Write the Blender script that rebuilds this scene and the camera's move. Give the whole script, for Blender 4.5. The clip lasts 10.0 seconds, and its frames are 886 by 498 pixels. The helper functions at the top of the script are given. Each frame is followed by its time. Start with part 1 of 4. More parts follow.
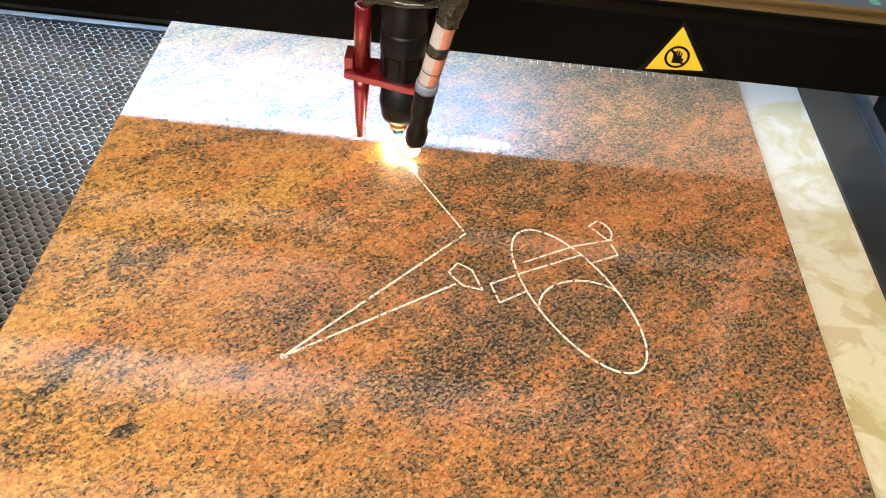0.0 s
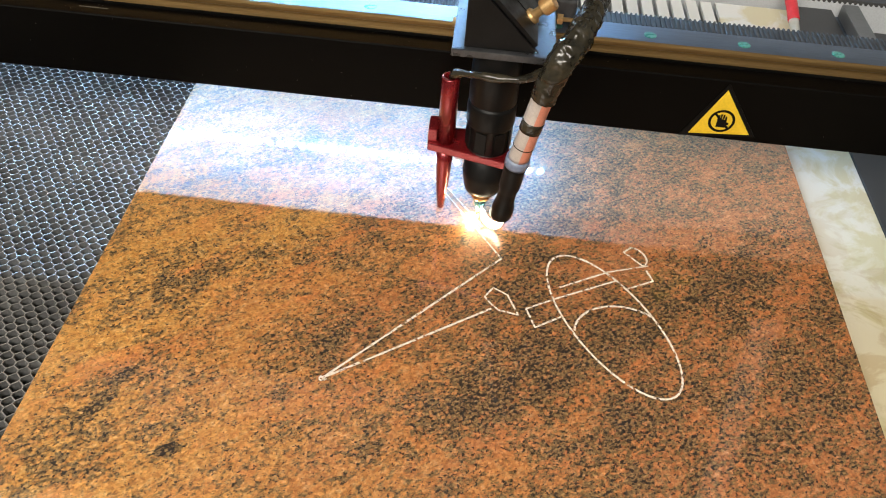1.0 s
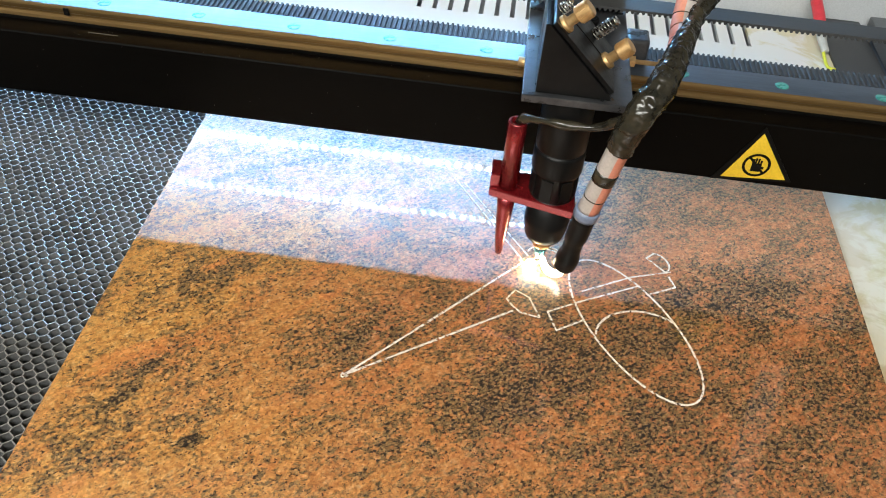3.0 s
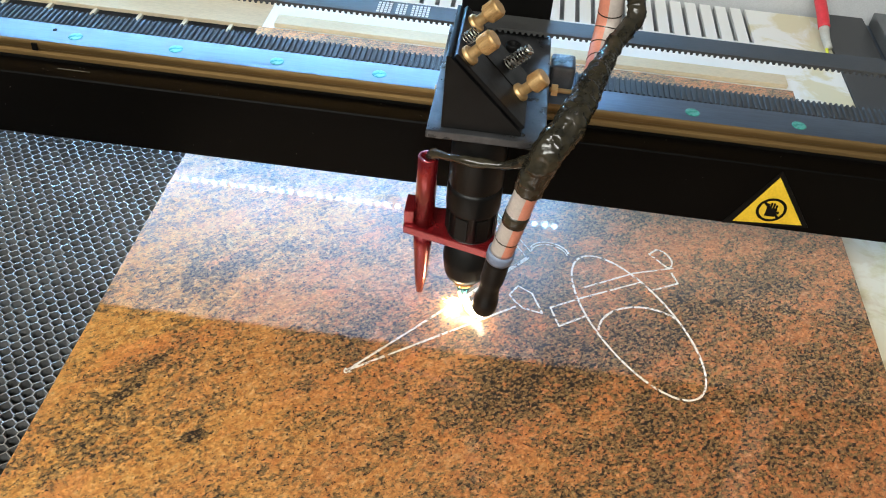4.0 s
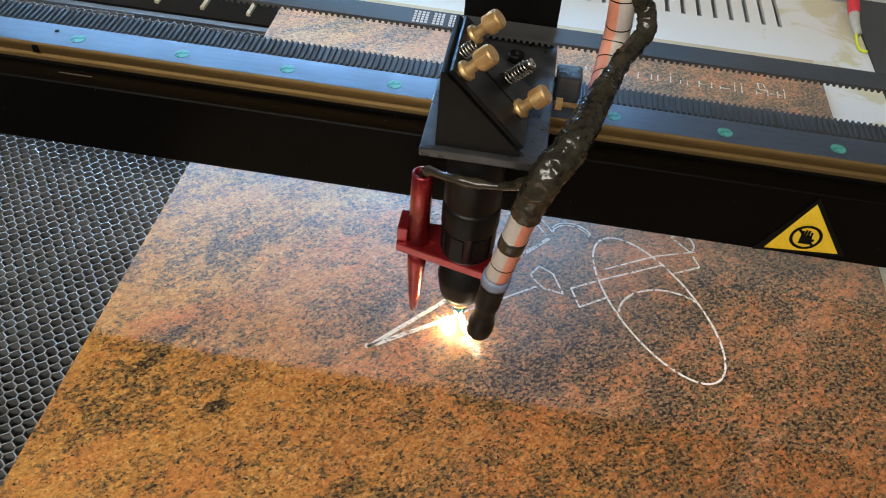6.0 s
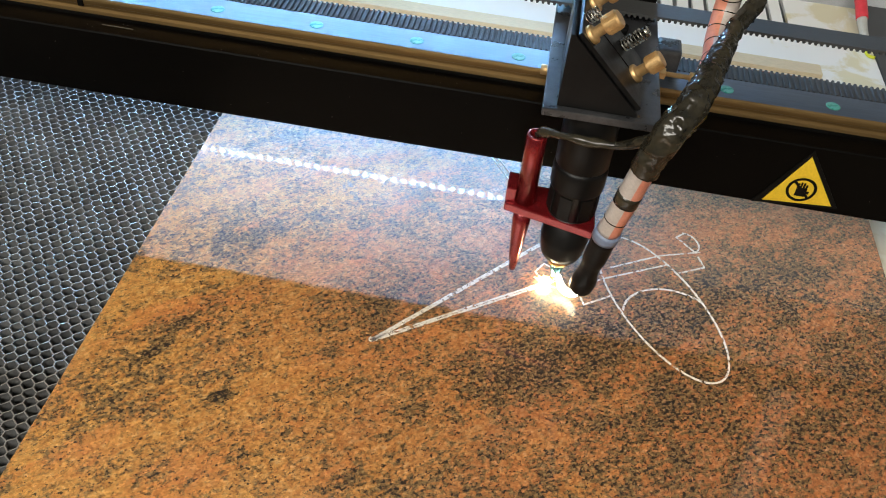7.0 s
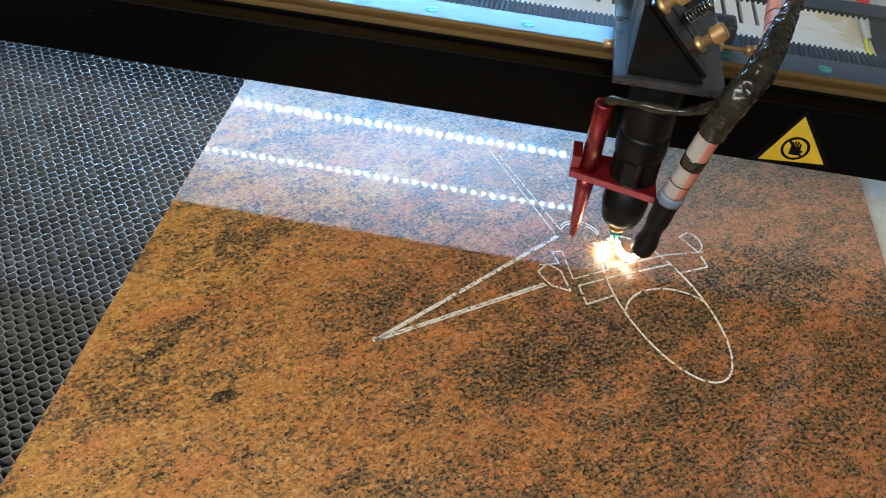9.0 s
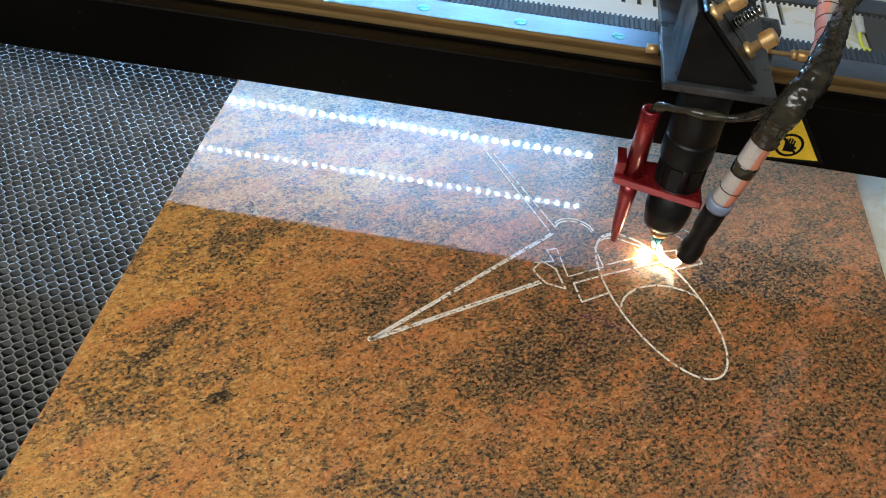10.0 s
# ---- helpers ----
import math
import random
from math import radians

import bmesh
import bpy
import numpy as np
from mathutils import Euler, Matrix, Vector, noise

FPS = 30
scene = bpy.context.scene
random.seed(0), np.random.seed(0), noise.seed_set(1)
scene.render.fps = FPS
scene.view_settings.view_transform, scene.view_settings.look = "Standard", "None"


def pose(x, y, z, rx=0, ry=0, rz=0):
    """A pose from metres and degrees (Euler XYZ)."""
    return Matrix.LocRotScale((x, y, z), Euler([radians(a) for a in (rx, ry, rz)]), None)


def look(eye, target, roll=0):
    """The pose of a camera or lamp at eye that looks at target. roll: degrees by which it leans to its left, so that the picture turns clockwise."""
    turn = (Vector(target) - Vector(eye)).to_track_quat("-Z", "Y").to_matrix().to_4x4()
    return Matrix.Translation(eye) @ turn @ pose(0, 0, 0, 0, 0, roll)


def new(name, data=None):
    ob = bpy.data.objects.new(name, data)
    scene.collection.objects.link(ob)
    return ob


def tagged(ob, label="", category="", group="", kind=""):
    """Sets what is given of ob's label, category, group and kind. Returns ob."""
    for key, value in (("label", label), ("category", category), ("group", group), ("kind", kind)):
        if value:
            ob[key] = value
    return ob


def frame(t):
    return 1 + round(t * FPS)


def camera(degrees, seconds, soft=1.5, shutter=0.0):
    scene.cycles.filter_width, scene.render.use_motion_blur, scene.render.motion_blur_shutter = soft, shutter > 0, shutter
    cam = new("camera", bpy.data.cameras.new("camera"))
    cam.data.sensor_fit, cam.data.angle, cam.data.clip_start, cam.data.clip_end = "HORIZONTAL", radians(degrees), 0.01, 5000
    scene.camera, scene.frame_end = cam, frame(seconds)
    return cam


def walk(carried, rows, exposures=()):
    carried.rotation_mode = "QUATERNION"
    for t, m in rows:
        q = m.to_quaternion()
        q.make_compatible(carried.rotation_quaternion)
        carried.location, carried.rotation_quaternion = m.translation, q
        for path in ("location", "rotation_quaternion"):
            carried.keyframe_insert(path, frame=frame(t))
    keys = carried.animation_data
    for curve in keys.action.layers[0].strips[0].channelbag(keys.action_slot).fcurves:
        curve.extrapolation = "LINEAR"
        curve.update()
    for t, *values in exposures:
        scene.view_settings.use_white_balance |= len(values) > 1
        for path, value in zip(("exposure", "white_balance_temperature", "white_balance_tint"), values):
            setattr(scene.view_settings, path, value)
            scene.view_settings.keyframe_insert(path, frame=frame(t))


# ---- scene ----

# ================= camera =================
cam = camera(54.12, 10.0, soft=1.05)
walk(cam, [
    (0.0, pose(0.0101, 0.0179, 0.3785, 45.474, -4.945, 3.259)),
    (0.5, pose(0.0084, 0.0161, 0.3847, 46.705, -3.628, 3.957)),
    (1.0, pose(0.0064, 0.0130, 0.3837, 46.904, -3.848, 4.992)),
    (1.5, pose(0.0051, 0.0089, 0.3826, 46.964, -3.751, 6.178)),
    (2.0, pose(0.0051, 0.0081, 0.3838, 47.121, -3.778, 6.625)),
    (3.5, pose(0.0032, 0.0066, 0.3817, 47.367, -4.048, 6.724)),
    (4.0, pose(0.0040, 0.0058, 0.3819, 47.213, -3.833, 6.856)),
    (4.5, pose(0.0023, 0.0042, 0.3820, 46.628, -3.925, 7.503)),
    (5.0, pose(0.0009, 0.0010, 0.3809, 46.193, -3.866, 8.196)),
    (5.5, pose(0.0008, 0.0045, 0.3835, 45.712, -3.842, 8.280)),
    (7.0, pose(0.0000, -0.0015, 0.3783, 46.054, -4.606, 9.317)),
    (7.5, pose(-0.0006, -0.0009, 0.3787, 45.681, -4.606, 9.511)),
    (8.0, pose(-0.0009, -0.0017, 0.3800, 45.834, -4.550, 9.541)),
    (8.5, pose(-0.0005, -0.0020, 0.3789, 46.054, -4.454, 9.584)),
    (9.0, pose(-0.0010, -0.0020, 0.3790, 46.017, -4.446, 9.305)),
    (9.5, pose(-0.0009, -0.0015, 0.3799, 45.807, -4.432, 9.395)),
    (10.0, pose(0.0000, 0.0000, 0.3800, 45.763, -4.260, 8.827)),
], exposures=[(0.0, 0.57, 6500, 10), (0.5, 0.24, 6450, 10), (1.2, 0.22, 6250, 8), (2.2, 0.26, 5900, 5), (3.5, 0.17, 5900, 5), (4.5, 0.06, 5970, 5), (5.5, -0.40, 6250, 8), (7.0, -0.11, 6150, 7), (8.0, -0.21, 5900, 5), (8.5, -0.17, 5820, 5), (9.0, -0.36, 5730, 4), (10.0, -0.31, 5730, 4)])

# gantry travel (y of its front face) and laser head travel (x), by the second
TRAVEL = [
    (0.0, 0.5425, -0.0195), (0.5, 0.5262, -0.0047), (1.0, 0.4992, 0.0148), (1.5, 0.4712, 0.0350),
    (2.0, 0.4829, 0.0540), (2.25, 0.4800, 0.0600), (2.7, 0.4680, 0.0530), (3.3, 0.4495, 0.0268),
    (3.5, 0.4393, 0.0182), (4.0, 0.4130, -0.0055), (4.5, 0.3874, -0.0283), (5.0, 0.3611, -0.0515),
    (5.2, 0.3550, -0.0570), (5.5, 0.3588, -0.0482), (5.7, 0.3650, -0.0350), (6.8, 0.4130, 0.0255),
    (7.0, 0.4190, 0.0345), (7.5, 0.4333, 0.0393), (8.0, 0.4393, 0.0456), (8.5, 0.4334, 0.0662),
    (9.0, 0.4582, 0.0676), (9.5, 0.4578, 0.0715), (10.0, 0.4575, 0.0975)]

# ================= world and lights =================
world = bpy.data.worlds.new("room_air")
scene.world = world
world.use_nodes = True
world.node_tree.nodes["Background"].inputs[0].default_value = (0.9, 0.95, 1.0, 1)
world.node_tree.nodes["Background"].inputs[1].default_value = 0.02


def area_lamp(name, m, sx, sy, watts, colour):
    data = bpy.data.lights.new(name, "AREA")
    data.shape, data.size, data.size_y, data.energy, data.color = "RECTANGLE", sx, sy, watts, colour
    ob = new(name, data)
    ob.matrix_world = m
    return ob


area_lamp("ceiling_lamp", look((-0.5, -1.1, 1.62), (0, 0.4, 0)), 1.6, 0.9, 78, (1.0, 0.92, 0.80))


# ================= materials =================
def nodes_of(name):
    m = bpy.data.materials.new(name)
    m.use_nodes = True
    nt = m.node_tree
    return m, nt, nt.nodes["Principled BSDF"], nt.nodes["Material Output"]


def add(nt, kind, **values):
    n = nt.nodes.new(kind)
    for k, v in values.items():
        n.inputs[k.replace("_", " ")].default_value = v
    return n


def flat_of(nt, vec):
    """The same place with its height left out."""
    k = nt.nodes.new("ShaderNodeVectorMath")
    k.operation = "MULTIPLY"
    k.inputs[1].default_value = (1, 1, 0)
    nt.links.new(vec, k.inputs[0])
    return k.outputs[0]


def ramp(nt, source, stops, low=0.0, high=1.0):
    """A colour ramp over the source, whose values low to high are spread over 0 to 1."""
    if (low, high) != (0.0, 1.0):
        r = nt.nodes.new("ShaderNodeMapRange")
        r.inputs["From Min"].default_value, r.inputs["From Max"].default_value = low, high
        nt.links.new(source, r.inputs["Value"])
        source = r.outputs["Result"]
    n = nt.nodes.new("ShaderNodeValToRGB")
    e = n.color_ramp.elements
    while len(e) < len(stops):
        e.new(0.5)
    for el, (p, c) in zip(e, stops):
        el.position = p
        el.color = (*c, 1) if len(c) == 3 else c
    nt.links.new(source, n.inputs[0])
    return n


def mix(nt, fac, a, b, mode="MIX"):
    n = nt.nodes.new("ShaderNodeMix")
    n.data_type, n.blend_type = "RGBA", mode
    for sock, v in ((n.inputs[0], fac), (n.inputs[6], a), (n.inputs[7], b)):
        if isinstance(v, (int, float)):
            sock.default_value = v
        elif isinstance(v, tuple):
            sock.default_value = (*v, 1)
        else:
            nt.links.new(v, sock)
    return n.outputs[2]


def coords(nt, scale=(1, 1, 1), turn=0.0):
    c = nt.nodes.new("ShaderNodeTexCoord")
    m = nt.nodes.new("ShaderNodeMapping")
    m.inputs["Scale"].default_value = scale
    m.inputs["Rotation"].default_value = (0, 0, radians(turn))
    nt.links.new(c.outputs["Object"], m.inputs[0])
    return m.outputs[0]


def noise_tex(nt, vec, scale, detail=4, rough=0.55, distort=0.0):
    n = nt.nodes.new("ShaderNodeTexNoise")
    n.inputs["Scale"].default_value, n.inputs["Detail"].default_value = scale, detail
    n.inputs["Roughness"].default_value, n.inputs["Distortion"].default_value = rough, distort
    nt.links.new(vec, n.inputs["Vector"])
    return n.outputs["Fac"]


def bump(nt, p, height, strength, dist):
    b = nt.nodes.new("ShaderNodeBump")
    b.inputs["Strength"].default_value, b.inputs["Distance"].default_value = strength, dist
    nt.links.new(height, b.inputs["Height"])
    nt.links.new(b.outputs[0], p.inputs["Normal"])


def surface(name, a, b, rough=0.5, metal=0.0, scale=60, stretch=(1, 1, 1), rvar=0.15, relief=0.15, fine=900, ior=1.5):
    """A worn surface between two near colours, with wear at a large and a fine scale."""
    m, nt, p, out = nodes_of(name)
    v = coords(nt, stretch)
    big, small = noise_tex(nt, v, scale, 5), noise_tex(nt, v, fine, 3)
    col = ramp(nt, big, [(0.3, a), (0.7, b)]).outputs[0]
    dirt = ramp(nt, small, [(0.35, (0.82, 0.82, 0.82)), (0.6, (1, 1, 1))]).outputs[0]
    nt.links.new(mix(nt, 0.6, col, dirt, "MULTIPLY"), p.inputs["Base Color"])
    r = ramp(nt, big, [(0.25, (max(rough - rvar, 0.02),) * 3), (0.75, (min(rough + rvar, 1),) * 3)])
    nt.links.new(r.outputs[0], p.inputs["Roughness"])
    p.inputs["Metallic"].default_value = metal
    p.inputs["IOR"].default_value = ior
    bump(nt, p, small, relief, 0.0004)
    return m


def glowing(name, colour, strength):
    m, nt, p, out = nodes_of(name)
    p.inputs["Base Color"].default_value = (*colour, 1)
    p.inputs["Emission Color"].default_value = (*colour, 1)
    p.inputs["Emission Strength"].default_value = strength
    return m


def along(nt, turn, stretch):
    """Coordinates whose patterns run out along the direction turn, in degrees from x."""
    c = nt.nodes.new("ShaderNodeTexCoord")
    m = nt.nodes.new("ShaderNodeMapping")
    m.inputs["Rotation"].default_value = (0, 0, radians(-turn))
    nt.links.new(c.outputs["Object"], m.inputs[0])
    k = nt.nodes.new("ShaderNodeMapping")
    k.inputs["Scale"].default_value = (stretch, 1, 1)
    nt.links.new(m.outputs[0], k.inputs[0])
    return k.outputs[0]


def weighted(nt, a, b, w):
    """a + w * b"""
    n = nt.nodes.new("ShaderNodeMath")
    n.operation = "MULTIPLY_ADD"
    n.inputs[1].default_value = w
    nt.links.new(b, n.inputs[0])
    nt.links.new(a, n.inputs[2])
    return n.outputs[0]


def blot(nt, vec, x, y, turn, long, wide, ragged):
    """1 inside a ragged dark crystal clot at x, y, falling to 0 round it."""
    m = nt.nodes.new("ShaderNodeMapping")
    m.vector_type = "TEXTURE"
    m.inputs["Location"].default_value = (x, y, 0)
    m.inputs["Rotation"].default_value = (0, 0, radians(turn))
    m.inputs["Scale"].default_value = (long, wide, 1)
    nt.links.new(vec, m.inputs[0])
    d = nt.nodes.new("ShaderNodeVectorMath")
    d.operation = "LENGTH"
    nt.links.new(m.outputs[0], d.inputs[0])
    return ramp(nt, weighted(nt, d.outputs["Value"], ragged, 2.4), [(0.0, (1, 1, 1)), (1.0, (0, 0, 0))], 1.45, 2.35).outputs[0]


def granite_material():
    m, nt, p, out = nodes_of("polished_granite")
    flow, even = along(nt, 36, 0.78), coords(nt)
    veins = along(nt, 42, 0.34)
    sep = nt.nodes.new("ShaderNodeSeparateXYZ")
    nt.links.new(even, sep.inputs[0])
    # feldspar body, ochre on one side and rust on the other
    drift = noise_tex(nt, veins, 7, 4, 0.6, 0.5)
    lean = ramp(nt, weighted(nt, drift, sep.outputs[0], -0.8), [(0.40, (0, 0, 0)), (0.66, (1, 1, 1))]).outputs[0]
    body = noise_tex(nt, flow, 230, 6, 0.80, 0.2)
    warm = ramp(nt, body, [(0.30, (0.20, 0.062, 0.022)), (0.43, (0.48, 0.160, 0.050)), (0.55, (0.60, 0.234, 0.080)), (0.70, (0.64, 0.36, 0.19))]).outputs[0]
    gold = ramp(nt, body, [(0.30, (0.34, 0.130, 0.032)), (0.43, (0.63, 0.272, 0.060)), (0.55, (0.74, 0.375, 0.092)), (0.70, (0.74, 0.48, 0.20))]).outputs[0]
    base = mix(nt, lean, warm, gold)
    blush = ramp(nt, noise_tex(nt, veins, 34, 5, 0.7, 0.5), [(0.0, (0, 0, 0)), (1.0, (0.62,) * 3)], 0.50, 0.64).outputs[0]
    base = mix(nt, blush, base, (0.70, 0.225, 0.062))
    # bands in which the dark minerals gather
    streak = noise_tex(nt, veins, 15, 5, 0.62, 0.7)
    cluster = noise_tex(nt, flow, 70, 5, 0.66, 0.4)
    gather = weighted(nt, weighted(nt, cluster, streak, 0.80), lean, -0.13)
    # clots and veins of dark mineral with a place of their own
    place = flat_of(nt, even)
    ragged = noise_tex(nt, flow, 120, 6, 0.80, 0.3)
    for x, y, turn, long, wide, dark in ((-0.129, 0.255, 30, 0.010, 0.0045, 0.34), (-0.174, 0.276, 62, 0.016, 0.0060, 0.26), (-0.168, 0.297, 62, 0.014, 0.0040, 0.22), (-0.153, 0.371, 25, 0.015, 0.0080, 0.17), (0.155, 0.404, 10, 0.006, 0.0035, 0.30), (-0.178, 0.466, 48, 0.034, 0.0055, 0.18), (0.201, 0.403, 0, 0.016, 0.0030, 0.22), (-0.106, 0.222, 25, 0.010, 0.0040, 0.22)):
        gather = weighted(nt, gather, blot(nt, place, x, y, turn, long, wide, ragged), dark)
    # olive grey grains
    mid = weighted(nt, noise_tex(nt, flow, 330, 4, 0.72, 0.2), gather, 0.60)
    olive = ramp(nt, noise_tex(nt, flow, 620, 3, 0.65), [(0.36, (0.060, 0.042, 0.020)), (0.5, (0.190, 0.122, 0.048)), (0.64, (0.40, 0.250, 0.10))]).outputs[0]
    base = mix(nt, ramp(nt, mid, [(0.0, (0, 0, 0)), (1.0, (0.88,) * 3)], 0.965, 1.070).outputs[0], base, olive)
    # black mica flecks everywhere, thick in the bands
    fleck = weighted(nt, noise_tex(nt, flow, 480, 3, 0.66, 0.15), gather, 0.35)
    base = mix(nt, ramp(nt, fleck, [(0.0, (0, 0, 0)), (1.0, (0.95,) * 3)], 0.850, 0.920).outputs[0], base, (0.016, 0.011, 0.010))
    grain = nt.nodes.new("ShaderNodeTexVoronoi")
    grain.inputs["Scale"].default_value = 900
    nt.links.new(flow, grain.inputs["Vector"])
    hue = ramp(nt, grain.outputs["Color"], [(0.12, (0.42, 0.38, 0.34)), (0.35, (0.90, 0.88, 0.84)), (0.6, (1.06, 1.05, 1.02)), (0.88, (1.55, 1.62, 1.62))]).outputs[0]
    base = mix(nt, 0.5, base, hue, "MULTIPLY")
    nt.links.new(base, p.inputs["Base Color"])
    # a dusty film over a hard polish
    haze = noise_tex(nt, even, 30, 5)
    nt.links.new(ramp(nt, haze, [(0.3, (0.36,) * 3), (0.7, (0.47,) * 3)]).outputs[0], p.inputs["Roughness"])
    p.inputs["IOR"].default_value = 1.92
    p.inputs["Coat Weight"].default_value = 0.9
    p.inputs["Coat Roughness"].default_value = 0.034
    p.inputs["Coat IOR"].default_value = 1.5
    return m


def mark_material():
    """Pale burnt line, broken where it crosses dark grains."""
    m, nt, p, out = nodes_of("engraved_line")
    v = coords(nt)
    n = noise_tex(nt, v, 420, 3, 0.6)
    nt.links.new(ramp(nt, n, [(0.3, (0.66, 0.53, 0.40)), (0.55, (0.90, 0.83, 0.72))]).outputs[0], p.inputs["Base Color"])
    p.inputs["Roughness"].default_value = 0.85
    gaps = ramp(nt, noise_tex(nt, v, 260, 4, 0.7), [(0.385, (0, 0, 0)), (0.45, (1, 1, 1))])
    nt.links.new(gaps.outputs[0], p.inputs["Alpha"])
    return m


def stained_plate():
    m, nt, p, out = nodes_of("stained_white_plate")
    v = coords(nt)
    stain = noise_tex(nt, v, 18, 6, 0.62, 0.8)
    sep = nt.nodes.new("ShaderNodeSeparateXYZ")
    nt.links.new(v, sep.inputs[0])
    # glare at the far end painted in: white there, cream towards the front
    near = ramp(nt, weighted(nt, sep.outputs[1], stain, 0.12), [(0.40, (1, 1, 1)), (0.68, (0, 0, 0))]).outputs[0]
    clear = mix(nt, near, (0.84, 0.84, 0.81), (0.80, 0.70, 0.46))
    reach = ramp(nt, weighted(nt, stain, sep.outputs[0], 1.6), [(0.92, (0, 0, 0)), (1.0, (0.75, 0.75, 0.75))]).outputs[0]
    col = mix(nt, reach, clear, (0.66, 0.58, 0.30))
    spill = ramp(nt, noise_tex(nt, v, 34, 5, 0.6, 1.0), [(0.44, (0.62, 0.44, 0.20)), (0.52, (1, 1, 1))]).outputs[0]
    spill = mix(nt, near, (1.0, 1.0, 1.0), spill)
    nt.links.new(mix(nt, 0.45, col, spill, "MULTIPLY"), p.inputs["Base Color"])
    p.inputs["Roughness"].default_value = 0.4
    p.inputs["IOR"].default_value = 1.85
    p.inputs["Coat Weight"].default_value = 0.5
    p.inputs["Coat Roughness"].default_value = 0.08
    bump(nt, p, stain, 0.12, 0.0006)
    return m


